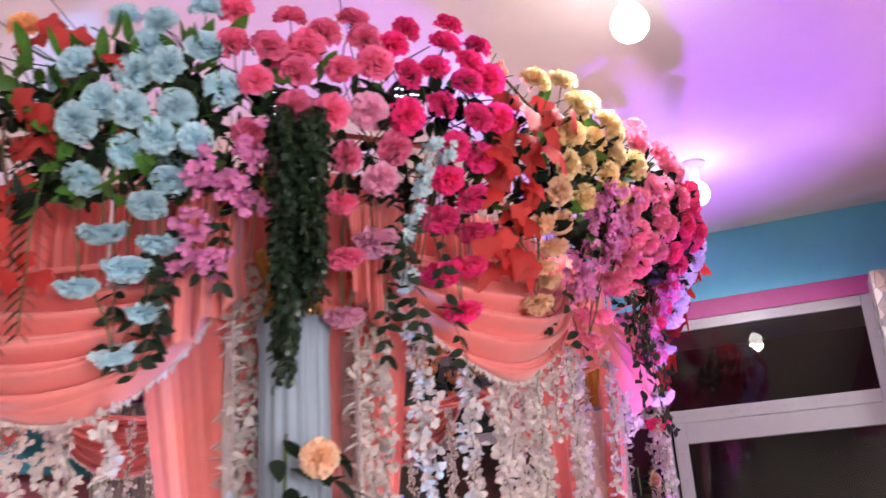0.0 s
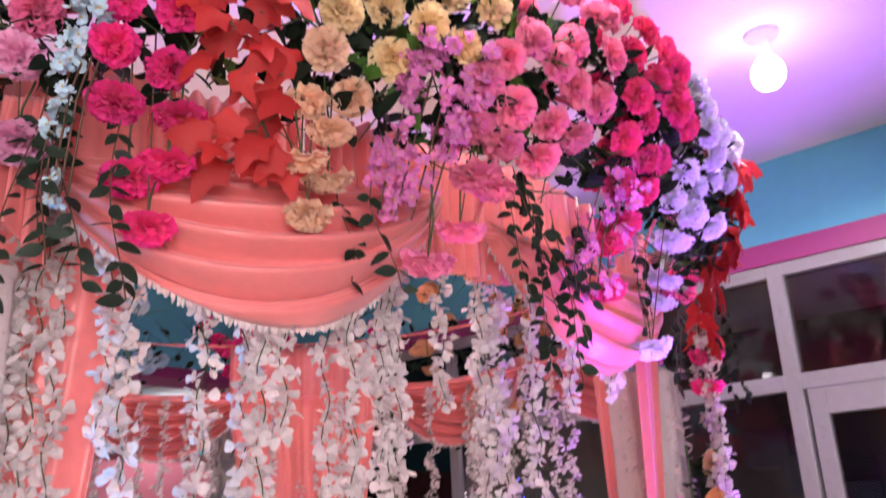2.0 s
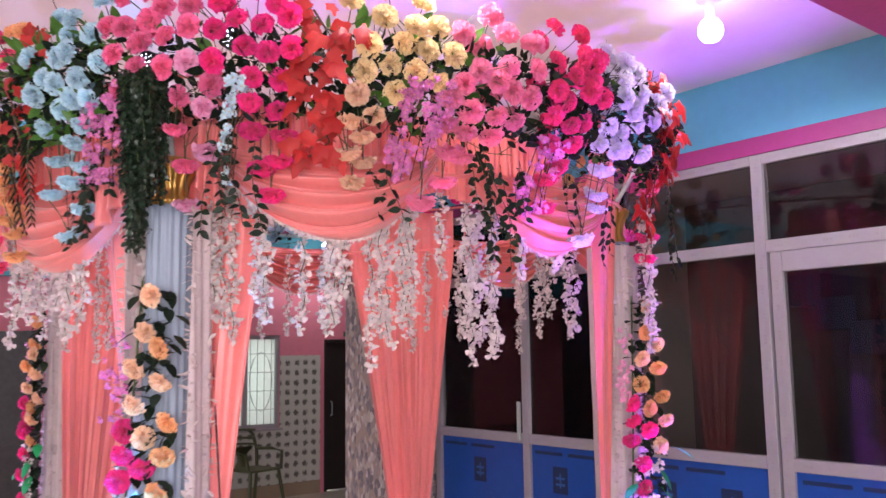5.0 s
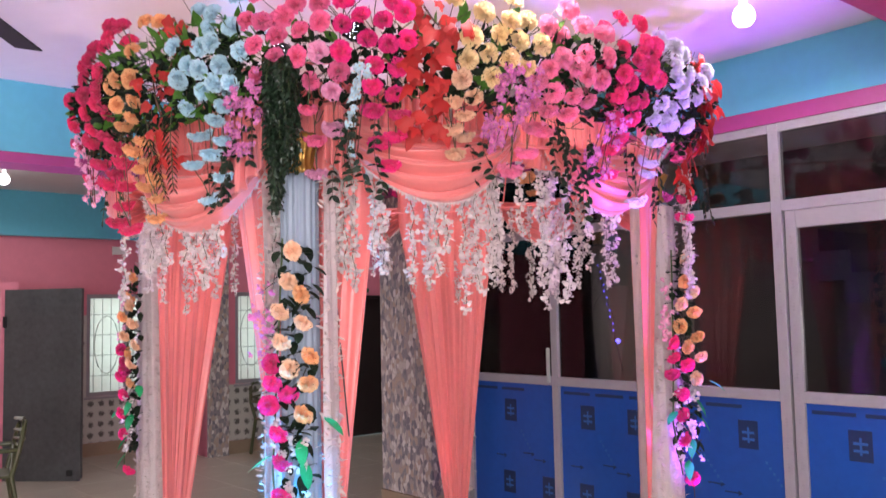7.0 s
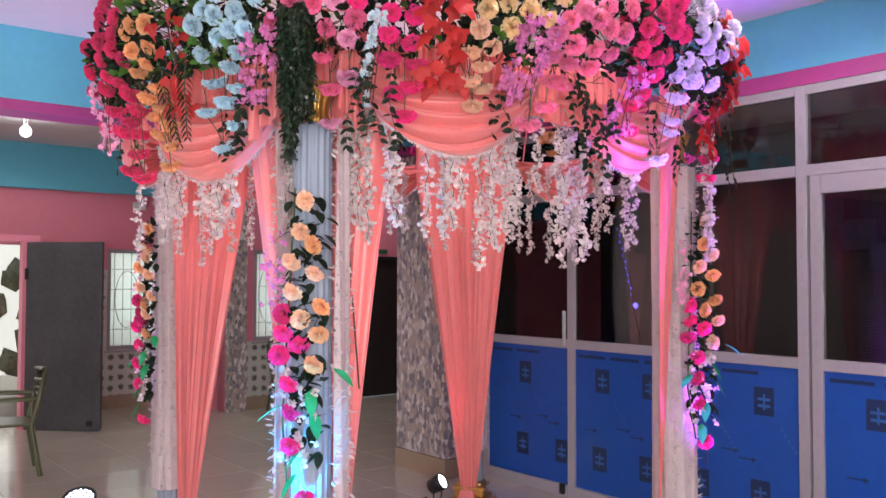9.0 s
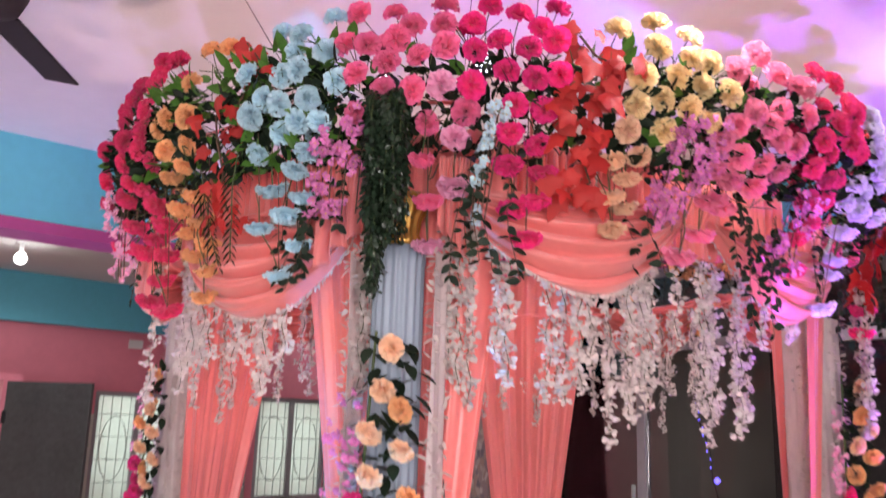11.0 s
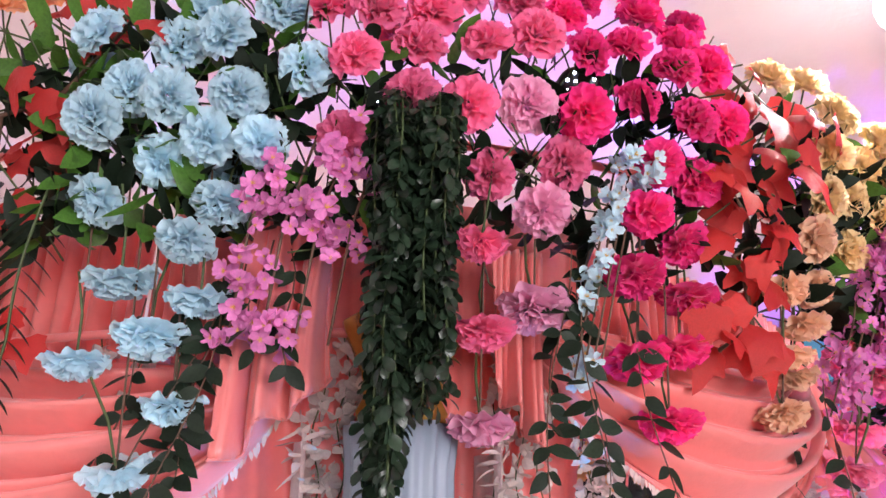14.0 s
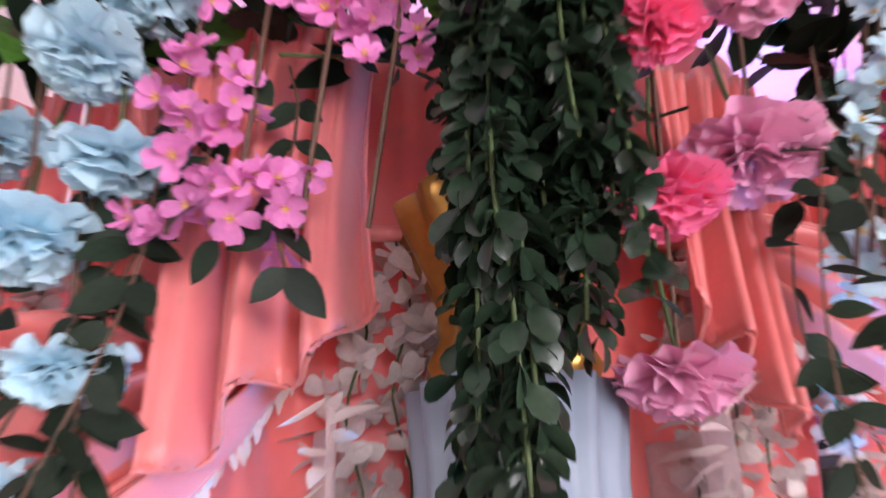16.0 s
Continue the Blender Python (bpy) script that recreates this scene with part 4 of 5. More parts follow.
def bunch(label, mat, places, size=0.041, seed=1, extra=0.1):
    """A spray of artificial carnations, each head on its stem."""
    rng = random.Random(seed)
    top = thing("flower_bunch", label, "flowers", pose(0, 0, 0), "flower bunches of the canopy")
    hs = heads(mat)
    behind = [(phi + rng.uniform(-3, 3), z + rng.uniform(-0.05, 0.03)) for phi, z in places if z > 2.5 and rng.random() < extra]
    for i, (phi, z) in enumerate(places + behind):
        hang = z < 2.43
        nrm = outward(phi + rng.uniform(-22, 22), tilt_at(z) + rng.uniform(-20, 20))
        place = on_ring(phi, z, rng.uniform(-0.038, -0.004) - (0.085 if i >= len(places) else 0))
        c = part("carnation", rng.choice(hs), None, top, at=facing(place, nrm, size * rng.uniform(0.92, 1.08) * (1.14 if hang else 1.0), rng.uniform(0, 6.3)) @ Matrix.Diagonal((1, 1, 0.85 if hang else 1.0, 1)))
        part("stem", stem_me, None, c, "thin green stem")
        if z < 2.4:
            up = on_ring(phi, 2.55, -0.06)
            part("wire_stem", tube([place, place.lerp(up, 0.5) + Vector((0, 0, 0.01)), up], 0.0016, 5), TWIG, top, "thin brown wire stem")
    return top


bunch("bunch of pale blue artificial carnations hanging in a drift", P_BLUE, BLUE, 0.037, 1)
bunch("bunch of pink artificial carnations above the front pillar", P_PINK, PINK, 0.037, 2)
bunch("bunch of pale pink artificial carnations on long stems", P_PALE, PALE, 0.039, 3)
bunch("bunch of magenta artificial carnations hanging in a drift", P_MAGENTA, MAGENTA, 0.037, 4)
bunch("bunch of peach artificial carnations", P_PEACH, PEACH, 0.036, 5)
bunch("bunch of yellow artificial carnations under a bulb", P_YELLOW, YELLOW, 0.040, 6)
bunch("bunch of rose pink artificial carnations", P_ROSE, ROSE, 0.040, 7, 0.35)
bunch("bunch of deep crimson artificial carnations", P_CRIMSON, CRIMSON, 0.039, 8, 0.35)
bunch("bunch of white artificial carnations in violet light", P_WHITE, WHITE, 0.041, 9, 0.5)
bunch("bunch of crimson pink artificial carnations round the side", P_CRIMSON, CRIMSON_L, 0.041, 10, 0.4)
bunch("bunch of apricot artificial carnations hanging in a drift", P_ORANGE, APRICOT, 0.037, 11)
rng = random.Random(12)
for lab, mat, a0, a1 in (("bunch of pink artificial carnations on the far rim", P_PINK, 20, 55), ("bunch of apricot artificial carnations on the far rim", P_ORANGE, 58, 92), ("bunch of magenta artificial carnations on the far rim", P_MAGENTA, 95, 130), ("bunch of pale blue artificial carnations on the far rim", P_BLUE, 133, 165), ("bunch of yellow artificial carnations on the far rim", P_YELLOW, 168, 200), ("bunch of white artificial carnations round the side", P_WHITE, 203, 216)):
    bunch(lab, mat, [(rng.uniform(a0, a1), rng.uniform(2.25, 2.9)) for _ in range(int((a1 - a0) * 0.75))], 0.040, int(a0), 0.4)
bunch("two magenta artificial carnations hanging below the rim", P_MAGENTA, [(15, 2.2), (14, 2.11)], 0.042, 14)

# big red leaves
lobes = [mesh_of("leaf", *lobed_leaf(i), P_RED) for i in range(4)]


def red_spray(places, label, seed, size=0.084):
    rng = random.Random(seed)
    top = thing("leaf_bunch", label, "leaves", pose(0, 0, 0), "red leaf bunches of the canopy")
    for phi, z in places:
        for k in range(4):
            p = on_ring(phi + rng.uniform(-2.6, 2.6), z + rng.uniform(-0.05, 0.05), rng.uniform(-0.05, 0.03))
            q = outward(phi + rng.uniform(-30, 30), rng.uniform(-25, 40)).to_track_quat("Z", "Y")
            part("leaf", rng.choice(lobes), None, top, at=Matrix.Translation(p) @ q.to_matrix().to_4x4() @ Matrix.Rotation(math.pi + rng.uniform(-0.8, 0.8), 4, "Z") @ Matrix.Diagonal((*[size * rng.uniform(0.6, 1.1)] * 3, 1)))
    pts = sorted(places, key=lambda q: -q[1])
    part("stem", tube([on_ring(a, z, -0.03) for a, z in pts], 0.004), TWIG, top)


red_spray(RED, "bunch of glossy red lobed artificial leaves", 21, 0.068)
red_spray(RED_L, "bunch of deep red artificial leaves hanging down", 22, 0.06)
red_spray(RED_R, "bunch of orange red artificial leaves", 23, 0.075)

# green filling behind the heads
leaf_me = mesh_of("leaf", *leaf_shape(0.07, 0.034), LEAF)


def filling(name, mat, count, seed, label, zlo, zhi, arcs, length=0.07, width=0.032):
    rng = random.Random(seed)
    pieces = []
    for _ in range(count):
        a0, a1 = rng.choice(arcs)
        phi, z = rng.uniform(a0, a1), rng.uniform(zlo, zhi)
        q = outward(phi + rng.uniform(-60, 60), rng.uniform(-60, 60)).to_track_quat("Y", "Z").to_matrix().to_4x4()
        v, f = leaf_shape(length * rng.uniform(0.6, 1.3), width * rng.uniform(0.7, 1.2), rng.uniform(0, 0.3))
        pieces.append(moved((v, f), Matrix.Translation(on_ring(phi, z, rng.uniform(-0.13, -0.03))) @ q @ Matrix.Rotation(rng.uniform(0, 6.3), 4, "Y")))
    ob = part(name, joined(pieces), mat)
    return tagged(ob, label, "leaves", kind="stuff")


ALL = [(-180, 180)] + [(-140, 20)] * 3
filling("foliage", LEAF, 2600, 31, "dark green artificial leaves packed behind the flowers", 2.44, 2.72, ALL, 0.055, 0.028)
filling("bright_foliage", FRESH, 420, 32, "fresh green artificial leaves among the flowers", 2.45, 2.8, [(-97, -78), (-50, -30), (-115, -95), (-97, -82), (-140, 20)])
rng = random.Random(33)
pieces = []
for _ in range(420):
    phi = rng.choice((rng.uniform(-180, 180), rng.uniform(-140, 20)))
    z = rng.uniform(2.4, 2.8)
    a = on_ring(phi, z, -0.12)
    b = on_ring(phi + rng.uniform(-6, 6), z + rng.uniform(-0.14, 0.12), 0.0)
    pieces.append(tube([a, a.lerp(b, 0.5) + Vector((0, 0, rng.uniform(-0.02, 0.02))), b], 0.0016, 4))
tagged(part("twigs", joined(pieces), STEM), "tangled thin plant stems behind the flowers", "stems", kind="stuff")

# ---- hanging ivy over the front pillar ----
ivy = thing("hanging_ivy", "thick dark green hanging bunch of small artificial leaves", "ivy", pose(0, 0, 0))
rng = random.Random(41)
ivy_leaf = mesh_of("leaf", *round_leaf(0.025, 0.0145, 0.35, 0.35), IVY)
rest = []
n_parts = 0
for k in range(90):
    phi = -78.7 + 4.1 * rng.random()
    long = rng.uniform(0.18, 0.42) if phi > -76.6 else rng.uniform(0.26, 0.56)
    off = rng.uniform(-0.07, 0.04)
    p = on_ring(phi, 2.61, 0.0) + outward(phi) * (off - 0.03)
    side = Vector((-math.sin(radians(phi)), math.cos(radians(phi)), 0))
    path = []
    n = int(long / 0.0105)
    pull = -0.022 * (phi + 78.2) / 3 * (1 if long > 0.42 else 0.3)
    for i in range(n + 1):
        s = i / n
        q = p + side * (pull * s + 0.006 * math.sin(5 * s + k)) + Vector((0, 0, -long * s)) + outward(phi) * 0.03 * math.sin(math.pi * min(1, 2 * s))
        path.append(q)
        for sg in (-1, 1):
            m = Matrix.Translation(q) @ outward(phi + sg * rng.uniform(5, 105), rng.uniform(-80, -5)).to_track_quat("Y", "Z").to_matrix().to_4x4() @ Matrix.Rotation(rng.uniform(-0.9, 0.9), 4, "Y") @ Matrix.Diagonal((*[rng.uniform(0.65, 1.15)] * 3, 1))
            if n_parts < 295 and off > 0.012:
                part("leaf", ivy_leaf, None, ivy, at=m)
                n_parts += 1
            else:
                rest.append(moved(round_leaf(0.025, 0.0145, 0.35, 0.35), m))
    part("stem", tube(path, 0.0018, 4), STEM, ivy)
tagged(part("inner_leaves", joined(rest), IVY, ivy), kind="stuff")

# ---- sprays of rounded dark leaves ----
spray_leaf = mesh_of("leaf", *leaf_shape(0.044, 0.024, 0.12, 0.12), LEAF)


def leaf_spray(phi, z0, long, seed, off=0.0, strands=2, drift=0.0):
    rng = random.Random(seed)

    def flat(d, n):
        y = d.normalized()
        x = y.cross(n).normalized()
        return Matrix((x, y, x.cross(y))).transposed().to_4x4()

    top = thing("leaf_spray", "hanging spray of dark rounded artificial leaves", "leaf spray", pose(0, 0, 0), "leaf sprays of the canopy")
    for s in range(strands):
        p = on_ring(phi + rng.uniform(-2.2, 2.2), z0, off + rng.uniform(-0.03, 0.03))
        lean = Vector((-math.sin(radians(phi)), math.cos(radians(phi)), 0)) * (drift + rng.uniform(-0.03, 0.03)) + outward(phi) * rng.uniform(-0.03, 0.03)
        n = int(long / 0.03)
        side = Vector((-math.sin(radians(phi)), math.cos(radians(phi)), 0))
        path = []
        for i in range(n + 1):
            q = p + lean * (i / n) ** 1.5 + side * 0.012 * math.sin(5 * i / n + seed + s) + Vector((0, 0, -long * i / n * (1 - 0.12 * s)))
            path.append(q)
            if i:
                for sg in ((-1, 1) if rng.random() < 0.55 else (rng.choice((-1, 1)),)):
                    d = (side * sg + outward(phi) * rng.uniform(-0.5, 0.8) + Vector((0, 0, rng.uniform(-1.5, 0.0)))).normalized()
                    part("leaf", spray_leaf, None, top, at=Matrix.Translation(q) @ flat(d, outward(phi, 20)) @ Matrix.Rotation(rng.uniform(-0.7, 0.7), 4, "Y") @ Matrix.Diagonal((*[rng.uniform(0.6, 1.02)] * 3, 1)))
        part("stem", tube(path, 0.0012, 4), TWIG, top)


for i, (phi, z, long, count, drift) in enumerate(((-85.2, 2.40, 0.33, 3, -0.07), (-84.0, 2.42, 0.17, 2, 0.0), (-66.3, 2.44, 0.34, 2, -0.02), (-65.0, 2.43, 0.34, 2, 0.01), (-46.6, 2.34, 0.19, 2, 0.03), (-30.5, 2.42, 0.33, 3, 0.09), (-27, 2.36, 0.36, 2, 0.05), (-21.5, 2.38, 0.2, 2, 0), (-11.5, 2.36, 0.2, 2, 0.03), (0.5, 2.36, 0.3, 2, -0.03), (-90.5, 2.36, 0.24, 2, -0.03), (-122, 2.3, 0.22, 2, 0), (40, 2.4, 0.3, 2, 0), (80, 2.4, 0.3, 2, 0), (120, 2.4, 0.28, 2, 0), (-69, 2.4, 0.2, 1, 0))):
    leaf_spray(phi, z, long, 100 + i, -0.035, count, drift)
leaf_spray(20, 2.46, 0.42, 130, 0.03, 2)

# palm fronds behind the red leaves
for i, (phi, z) in enumerate(((-97, 2.5), (-104, 2.48))):
    fr = thing("palm_frond", "dark green artificial palm frond hanging down", "frond", pose(0, 0, 0), "palm fronds of the canopy")
    path = [on_ring(phi - 2.5 * t * (1 - 2 * i), z - 0.32 * t, -0.03 + 0.03 * math.sin(3 * t)) for t in [k / 14 for k in range(15)]]
    part("stem", tube(path, 0.002, 4), STEM, fr)
    blade = mesh_of("blade", *leaf_shape(0.075, 0.008, 0.1, 0.1), LEAF)
    for k in range(1, 15):
        for sg in (-1, 1):
            d = (Vector((-math.sin(radians(phi)), math.cos(radians(phi)), 0)) * sg + Vector((0, 0, -0.7))).normalized()
            part("blade", blade, None, fr, at=Matrix.Translation(path[k]) @ d.to_track_quat("Y", "Z").to_matrix().to_4x4() @ Matrix.Diagonal((1, 1.15 - 0.045 * k, 1, 1)))

# ---- lilac and white sprays of small blossoms ----


def flower_shape(seed, size=0.0165):
    rng = random.Random(seed)
    pieces = []
    for k in range(5):
        v, f = petal_shape(size * rng.uniform(0.9, 1.15), size * rng.uniform(0.72, 0.88), rng.uniform(-0.5, 0.25), 0.45)
        pieces.append(moved((v, f), Euler((rng.uniform(-0.1, 0.75), rng.uniform(-0.35, 0.35), 2 * math.pi * k / 5 + rng.uniform(-0.12, 0.12))).to_matrix().to_4x4()))
    return joined(pieces)


eye_me = mesh_of("flower_eye", *joined([tube([(0, 0, 0.001), (0.003 * math.cos(k), 0.003 * math.sin(k), 0.005), (0.005 * math.cos(k), 0.005 * math.sin(k), 0.007)], 0.0007, 4) for k in range(7)]), STAMEN)


def blossom_spray(label, mat, phi0, phi1, z0, z1, count, seed, size=1.0):
    rng = random.Random(seed)
    top = thing("blossom_spray", label, "blossom", pose(0, 0, 0), "blossom sprays of the canopy")
    mes = [mesh_of("blossom", *flower_shape(seed + i), mat) for i in range(5)]
    clusters = [(rng.random(), rng.random()) for _ in range(max(6, count // 7))]
    for s in range(4):
        f0 = phi0 + (phi1 - phi0) * (s + 0.5) / 4
        part("stem", tube([on_ring(f0 + 1.5, z1, -0.04), on_ring(f0, (z0 + z1) / 2, 0.0), on_ring(f0 - 1.0, z0, 0.0)], 0.002, 4), TWIG, top)
    for _ in range(count):
        ct, cp = rng.choice(clusters)
        t = min(1, max(0, ct + rng.gauss(0, 0.06)))
        phi = phi0 + (phi1 - phi0) * (cp + rng.gauss(0, 0.09))
        z = z0 + (z1 - z0) * t
        p = on_ring(phi + (t - 0.5) * 3, z, rng.uniform(-0.03, 0.03))
        bl = part("blossom", rng.choice(mes), None, top, at=facing(p, outward(phi + rng.uniform(-55, 55), rng.uniform(-45, 35)), size * rng.uniform(0.75, 1.15), rng.uniform(0, 6.3)))
        part("flower_eye", eye_me, None, bl, "yellow stamens", at=Matrix.Scale(0.65, 4))


blossom_spray("spray of small lilac pink artificial blossoms", P_LILAC, -86, -79, 2.28, 2.58, 100, 201)
blossom_spray("spray of small lilac artificial blossoms", P_LILAC, -44, -38, 2.28, 2.58, 165, 202)
blossom_spray("spray of small mauve artificial blossoms", P_LILAC, -22, -17, 2.2, 2.48, 95, 203)
blossom_spray("spray of small white artificial blossoms", P_BLUE, -66.5, -64.5, 2.26, 2.56, 60, 204, 0.95)
blossom_spray("spray of small pink artificial blossoms round the side", P_PALE, -135, -126, 2.2, 2.5, 80, 205)

# ---- white flower strings ----


def tuft(seed):
    """Two loose blooms of broad petals close together."""
    rng = random.Random(seed)
    return joined([moved(blossom(seed * 7 + k, 3 - k, 0.0185), Matrix.Translation((rng.uniform(-0.008, 0.008), rng.uniform(-0.008, 0.008), rng.uniform(-0.006, 0.006))) @ Euler((rng.uniform(-1.3, 1.3), rng.uniform(-1.3, 1.3), 0)).to_matrix().to_4x4()) for k in range(2)])


vine_me = [mesh_of("blossom", *tuft(300 + i), P_VINE) for i in range(6)]


def flower_string(place, long, seed, me=vine_me, step=0.0165):
    rng = random.Random(seed)
    top = thing("flower_string", "hanging string of white artificial wisteria petals", "flower string", Matrix.Translation(place), "white flower strings of the canopy")
    n = int(long / step)
    path = []
    for i in range(n + 1):
        q = Vector((0.006 * math.sin(i * 0.8 + seed), 0.006 * math.cos(i * 0.7 + seed), -long * i / n))
        path.append(q)
        if i > 0:
            w = 0.004 + 0.008 * min(1, 4 * i / n) * min(1, 3 * (1 - i / n) + 0.3)
            a = rng.uniform(0, 6.3)
            part("blossom", rng.choice(me), None, top, at=Matrix.Translation(q + Vector((w * math.cos(a), w * math.sin(a), 0))) @ Euler((rng.uniform(-0.6, 0.6), rng.uniform(-0.6, 0.6), rng.uniform(0, 6.3))).to_matrix().to_4x4() @ Matrix.Diagonal((*[rng.uniform(0.75, 1.15)] * 3, 1)))
    part("string", tube(path, 0.0012, 4), STEM, top)


rng = random.Random(55)
strings = []
for phi, long in ((-64, 0.36), (-62.6, 0.42), (-57, 0.45), (-53.4, 0.47), (-52.4, 0.44), (-50.6, 0.34), (-45.4, 0.57), (-44.6, 0.46), (-42.2, 0.5), (-39.3, 0.44), (-38.2, 0.48), (-37.2, 0.40), (-31, 0.26), (-25.4, 0.48), (-24.2, 0.58), (-23.2, 0.55), (-22.2, 0.5), (-17, 0.26), (-8, 0.22)):
    strings.append((phi, rng.choice((-0.12, -0.2)), long))
for phi in np.arange(-128, -84, 3.8):
    strings.append((phi + rng.uniform(-1, 1), rng.uniform(-0.26, -0.1), rng.uniform(0.3, 0.5)))
for phi in (-82, -80.5, -79, -70.5, -69, -67.5):
    strings.append((phi, rng.uniform(-0.10, -0.05), rng.uniform(0.36, 0.55)))
for phi in np.arange(24, 222, 5):
    strings.append((phi + rng.uniform(-2, 2), rng.uniform(-0.28, -0.1), rng.uniform(0.3, 0.55)))
for phi in (13, 15.5, 18):
    strings.append((phi, -0.08, rng.uniform(0.42, 0.55)))
for i, (phi, off, long) in enumerate(strings):
    flower_string(on_ring(phi, 2.34, (-0.14 if off > -0.16 else -0.24) if phi not in (13, 15.5, 18) else -0.03), long + 0.09, 400 + i)

# ---- garlands down the pillars ----


def pillar_garland(post, p, a, seed, label, tone, out=0.0, turn=0.0):
    """A trailing garland on the outer side of a pillar: apricot heads above, magenta below."""
    rng = random.Random(seed)
    top = thing("pillar_garland", label, "garland", pose(*p, 0, 0, 0, a + turn) @ pose(out, 0, 0), "garlands on the pillars")
    o_heads, m_heads = heads(P_ORANGE, 2) + heads(P_PEACH, 3), heads(P_MAGENTA, 3)
    rows = [(-0.06, 1.90), (-0.085, 1.79), (-0.03, 1.74), (-0.11, 1.68), (-0.025, 1.64), (-0.105, 1.57), (0.0, 1.52), (-0.085, 1.47), (-0.005, 1.42), (-0.025, 1.31)]
    low = [(-0.155, 1.49), (-0.09, 1.38), (-0.165, 1.34), (-0.12, 1.24), (-0.11, 1.14), (-0.11, 1.02), (-0.07, 0.83), (-0.145, 1.42)]
    for y, z in rows:
        part("carnation", rng.choice(o_heads), None, top, "apricot carnation", at=facing(Vector((0.14 + rng.uniform(-0.01, 0.02), y + 0.10, z)), Vector((1, rng.uniform(-0.5, 0.5), rng.uniform(-1.3, 0.0))), 0.035, rng.uniform(0, 6)))
    for y, z in low:
        part("carnation", rng.choice(m_heads), None, top, "magenta carnation", at=facing(Vector((0.14 + rng.uniform(-0.02, 0.02), y + 0.10, z)), Vector((1, rng.uniform(-0.6, 0.6), rng.uniform(-1.5, -0.1))), 0.036, rng.uniform(0, 6)))
    for k in range(150):
        z = rng.uniform(0.95, 1.92)
        d = Vector((rng.uniform(0.1, 1), rng.uniform(-1, 1), rng.uniform(-0.8, 0.5))).normalized()
        part("leaf", leaf_me, None, top, at=Matrix.Translation((0.105, 0.03 + rng.uniform(-0.07, 0.07), z)) @ d.to_track_quat("Y", "Z").to_matrix().to_4x4())
    gm = mesh_of("bright_leaf", *leaf_shape(0.11, 0.045), GREEN)
    for y, z, dy in ((0.06, 1.3, 1.0), (-0.14, 1.16, -1.0), (-0.02, 1.14, 0.3), (-0.05, 1.02, -0.4), (-0.08, 0.92, -0.3), (-0.03, 1.22, 0.2)):
        d = Vector((0.35, dy, -0.5)).normalized()
        part("bright_leaf", gm, None, top, "bright green leaf", at=Matrix.Translation((0.14, y + 0.09, z)) @ d.to_track_quat("Y", "Z").to_matrix().to_4x4())
    for k in range(26):
        part("blossom", rng.choice(vine_me), None, top, "small white blossom", at=facing(Vector((0.15, rng.uniform(-0.06, 0.09), rng.uniform(0.92, 1.3))), Vector((1, rng.uniform(-1, 1), rng.uniform(-1, 1))), 0.9))
    lil = mesh_of("blossom", *flower_shape(seed), tone)
    for k in range(30):
        part("blossom", lil, None, top, "small lilac blossom", at=facing(Vector((0.13, rng.uniform(-0.14, -0.04), rng.uniform(1.5, 1.8))), Vector((1, rng.uniform(-1, 1), rng.uniform(-1, 1))), 0.9))
    part("stem", tube([(0.11, -0.02, 1.95), (0.12, -0.04, 1.5), (0.12, -0.06, 1.1), (0.14, -0.03, 0.85)], 0.004), STEM, top)


pillar_garland(*posts[0], 501, "garland of apricot and magenta carnations with green leaves", P_LILAC)
pillar_garland(*posts[1], 502, "garland of apricot and magenta carnations in violet light", P_PALE, 0.05, -60)
pillar_garland(*posts[3], 503, "garland of apricot and magenta carnations on the pillar", P_PALE, 0.04, 62)
for (x, y), wl in (((0.66, 3.60), 1.5), ((-0.26, 1.9), 1.0)):
    w = part("cable", tube([(x, y, 2.2), (x + 0.01, y - 0.02, 1.9), (x + 0.03, y - 0.03, 1.6), (x + 0.07, y - 0.03, 2.2 - wl)], 0.003), WIRE)
    tagged(w, "thin dark electric cable hanging down the pillar", "cable")

# ---- ceiling bulbs, fan, stage lamps, chairs ----
bulb_glass = mesh_of("glass", *turned([(0.018, 0.0), (0.036, -0.012), (0.049, -0.034), (0.053, -0.056), (0.049, -0.078), (0.034, -0.098), (0.005, -0.108)], 24), BULB)
holder = mesh_of("holder", *turned([(0.055, 0.0), (0.052, -0.012), (0.022, -0.018), (0.02, -0.09), (0.014, -0.092)], 24), WHITE_PLASTIC)
for bx, by in BULBS:
    b = thing("ceiling_bulb", "bright white bulb in a white ceiling holder", "bulb", pose(bx, by, CEIL), "ceiling bulbs")
    part("holder", holder, None, b)
    g = part("glass", bulb_glass, None, b, "glowing white bulb", at=pose(0, 0, -0.088))
    g.visible_shadow = False

fan = thing("ceiling_fan", "dark brown three-bladed ceiling fan at rest", "fan", pose(-1.32, 1.03, 0))
part("rod", tube([(0, 0, CEIL), (0, 0, 2.9)], 0.01), FAN_PAINT, fan)
part("motor", turned([(0.03, 2.95), (0.10, 2.93), (0.12, 2.89), (0.10, 2.84), (0.04, 2.82)], 32), FAN_PAINT, fan)
for k in range(3):
    part("blade", boxed(0.1, 0.6, -0.06, 0.06, -0.004, 0.004, 0.003), FAN_PAINT, fan, at=pose(0, 0, 2.86, 8, 0, 2 + 120 * k))


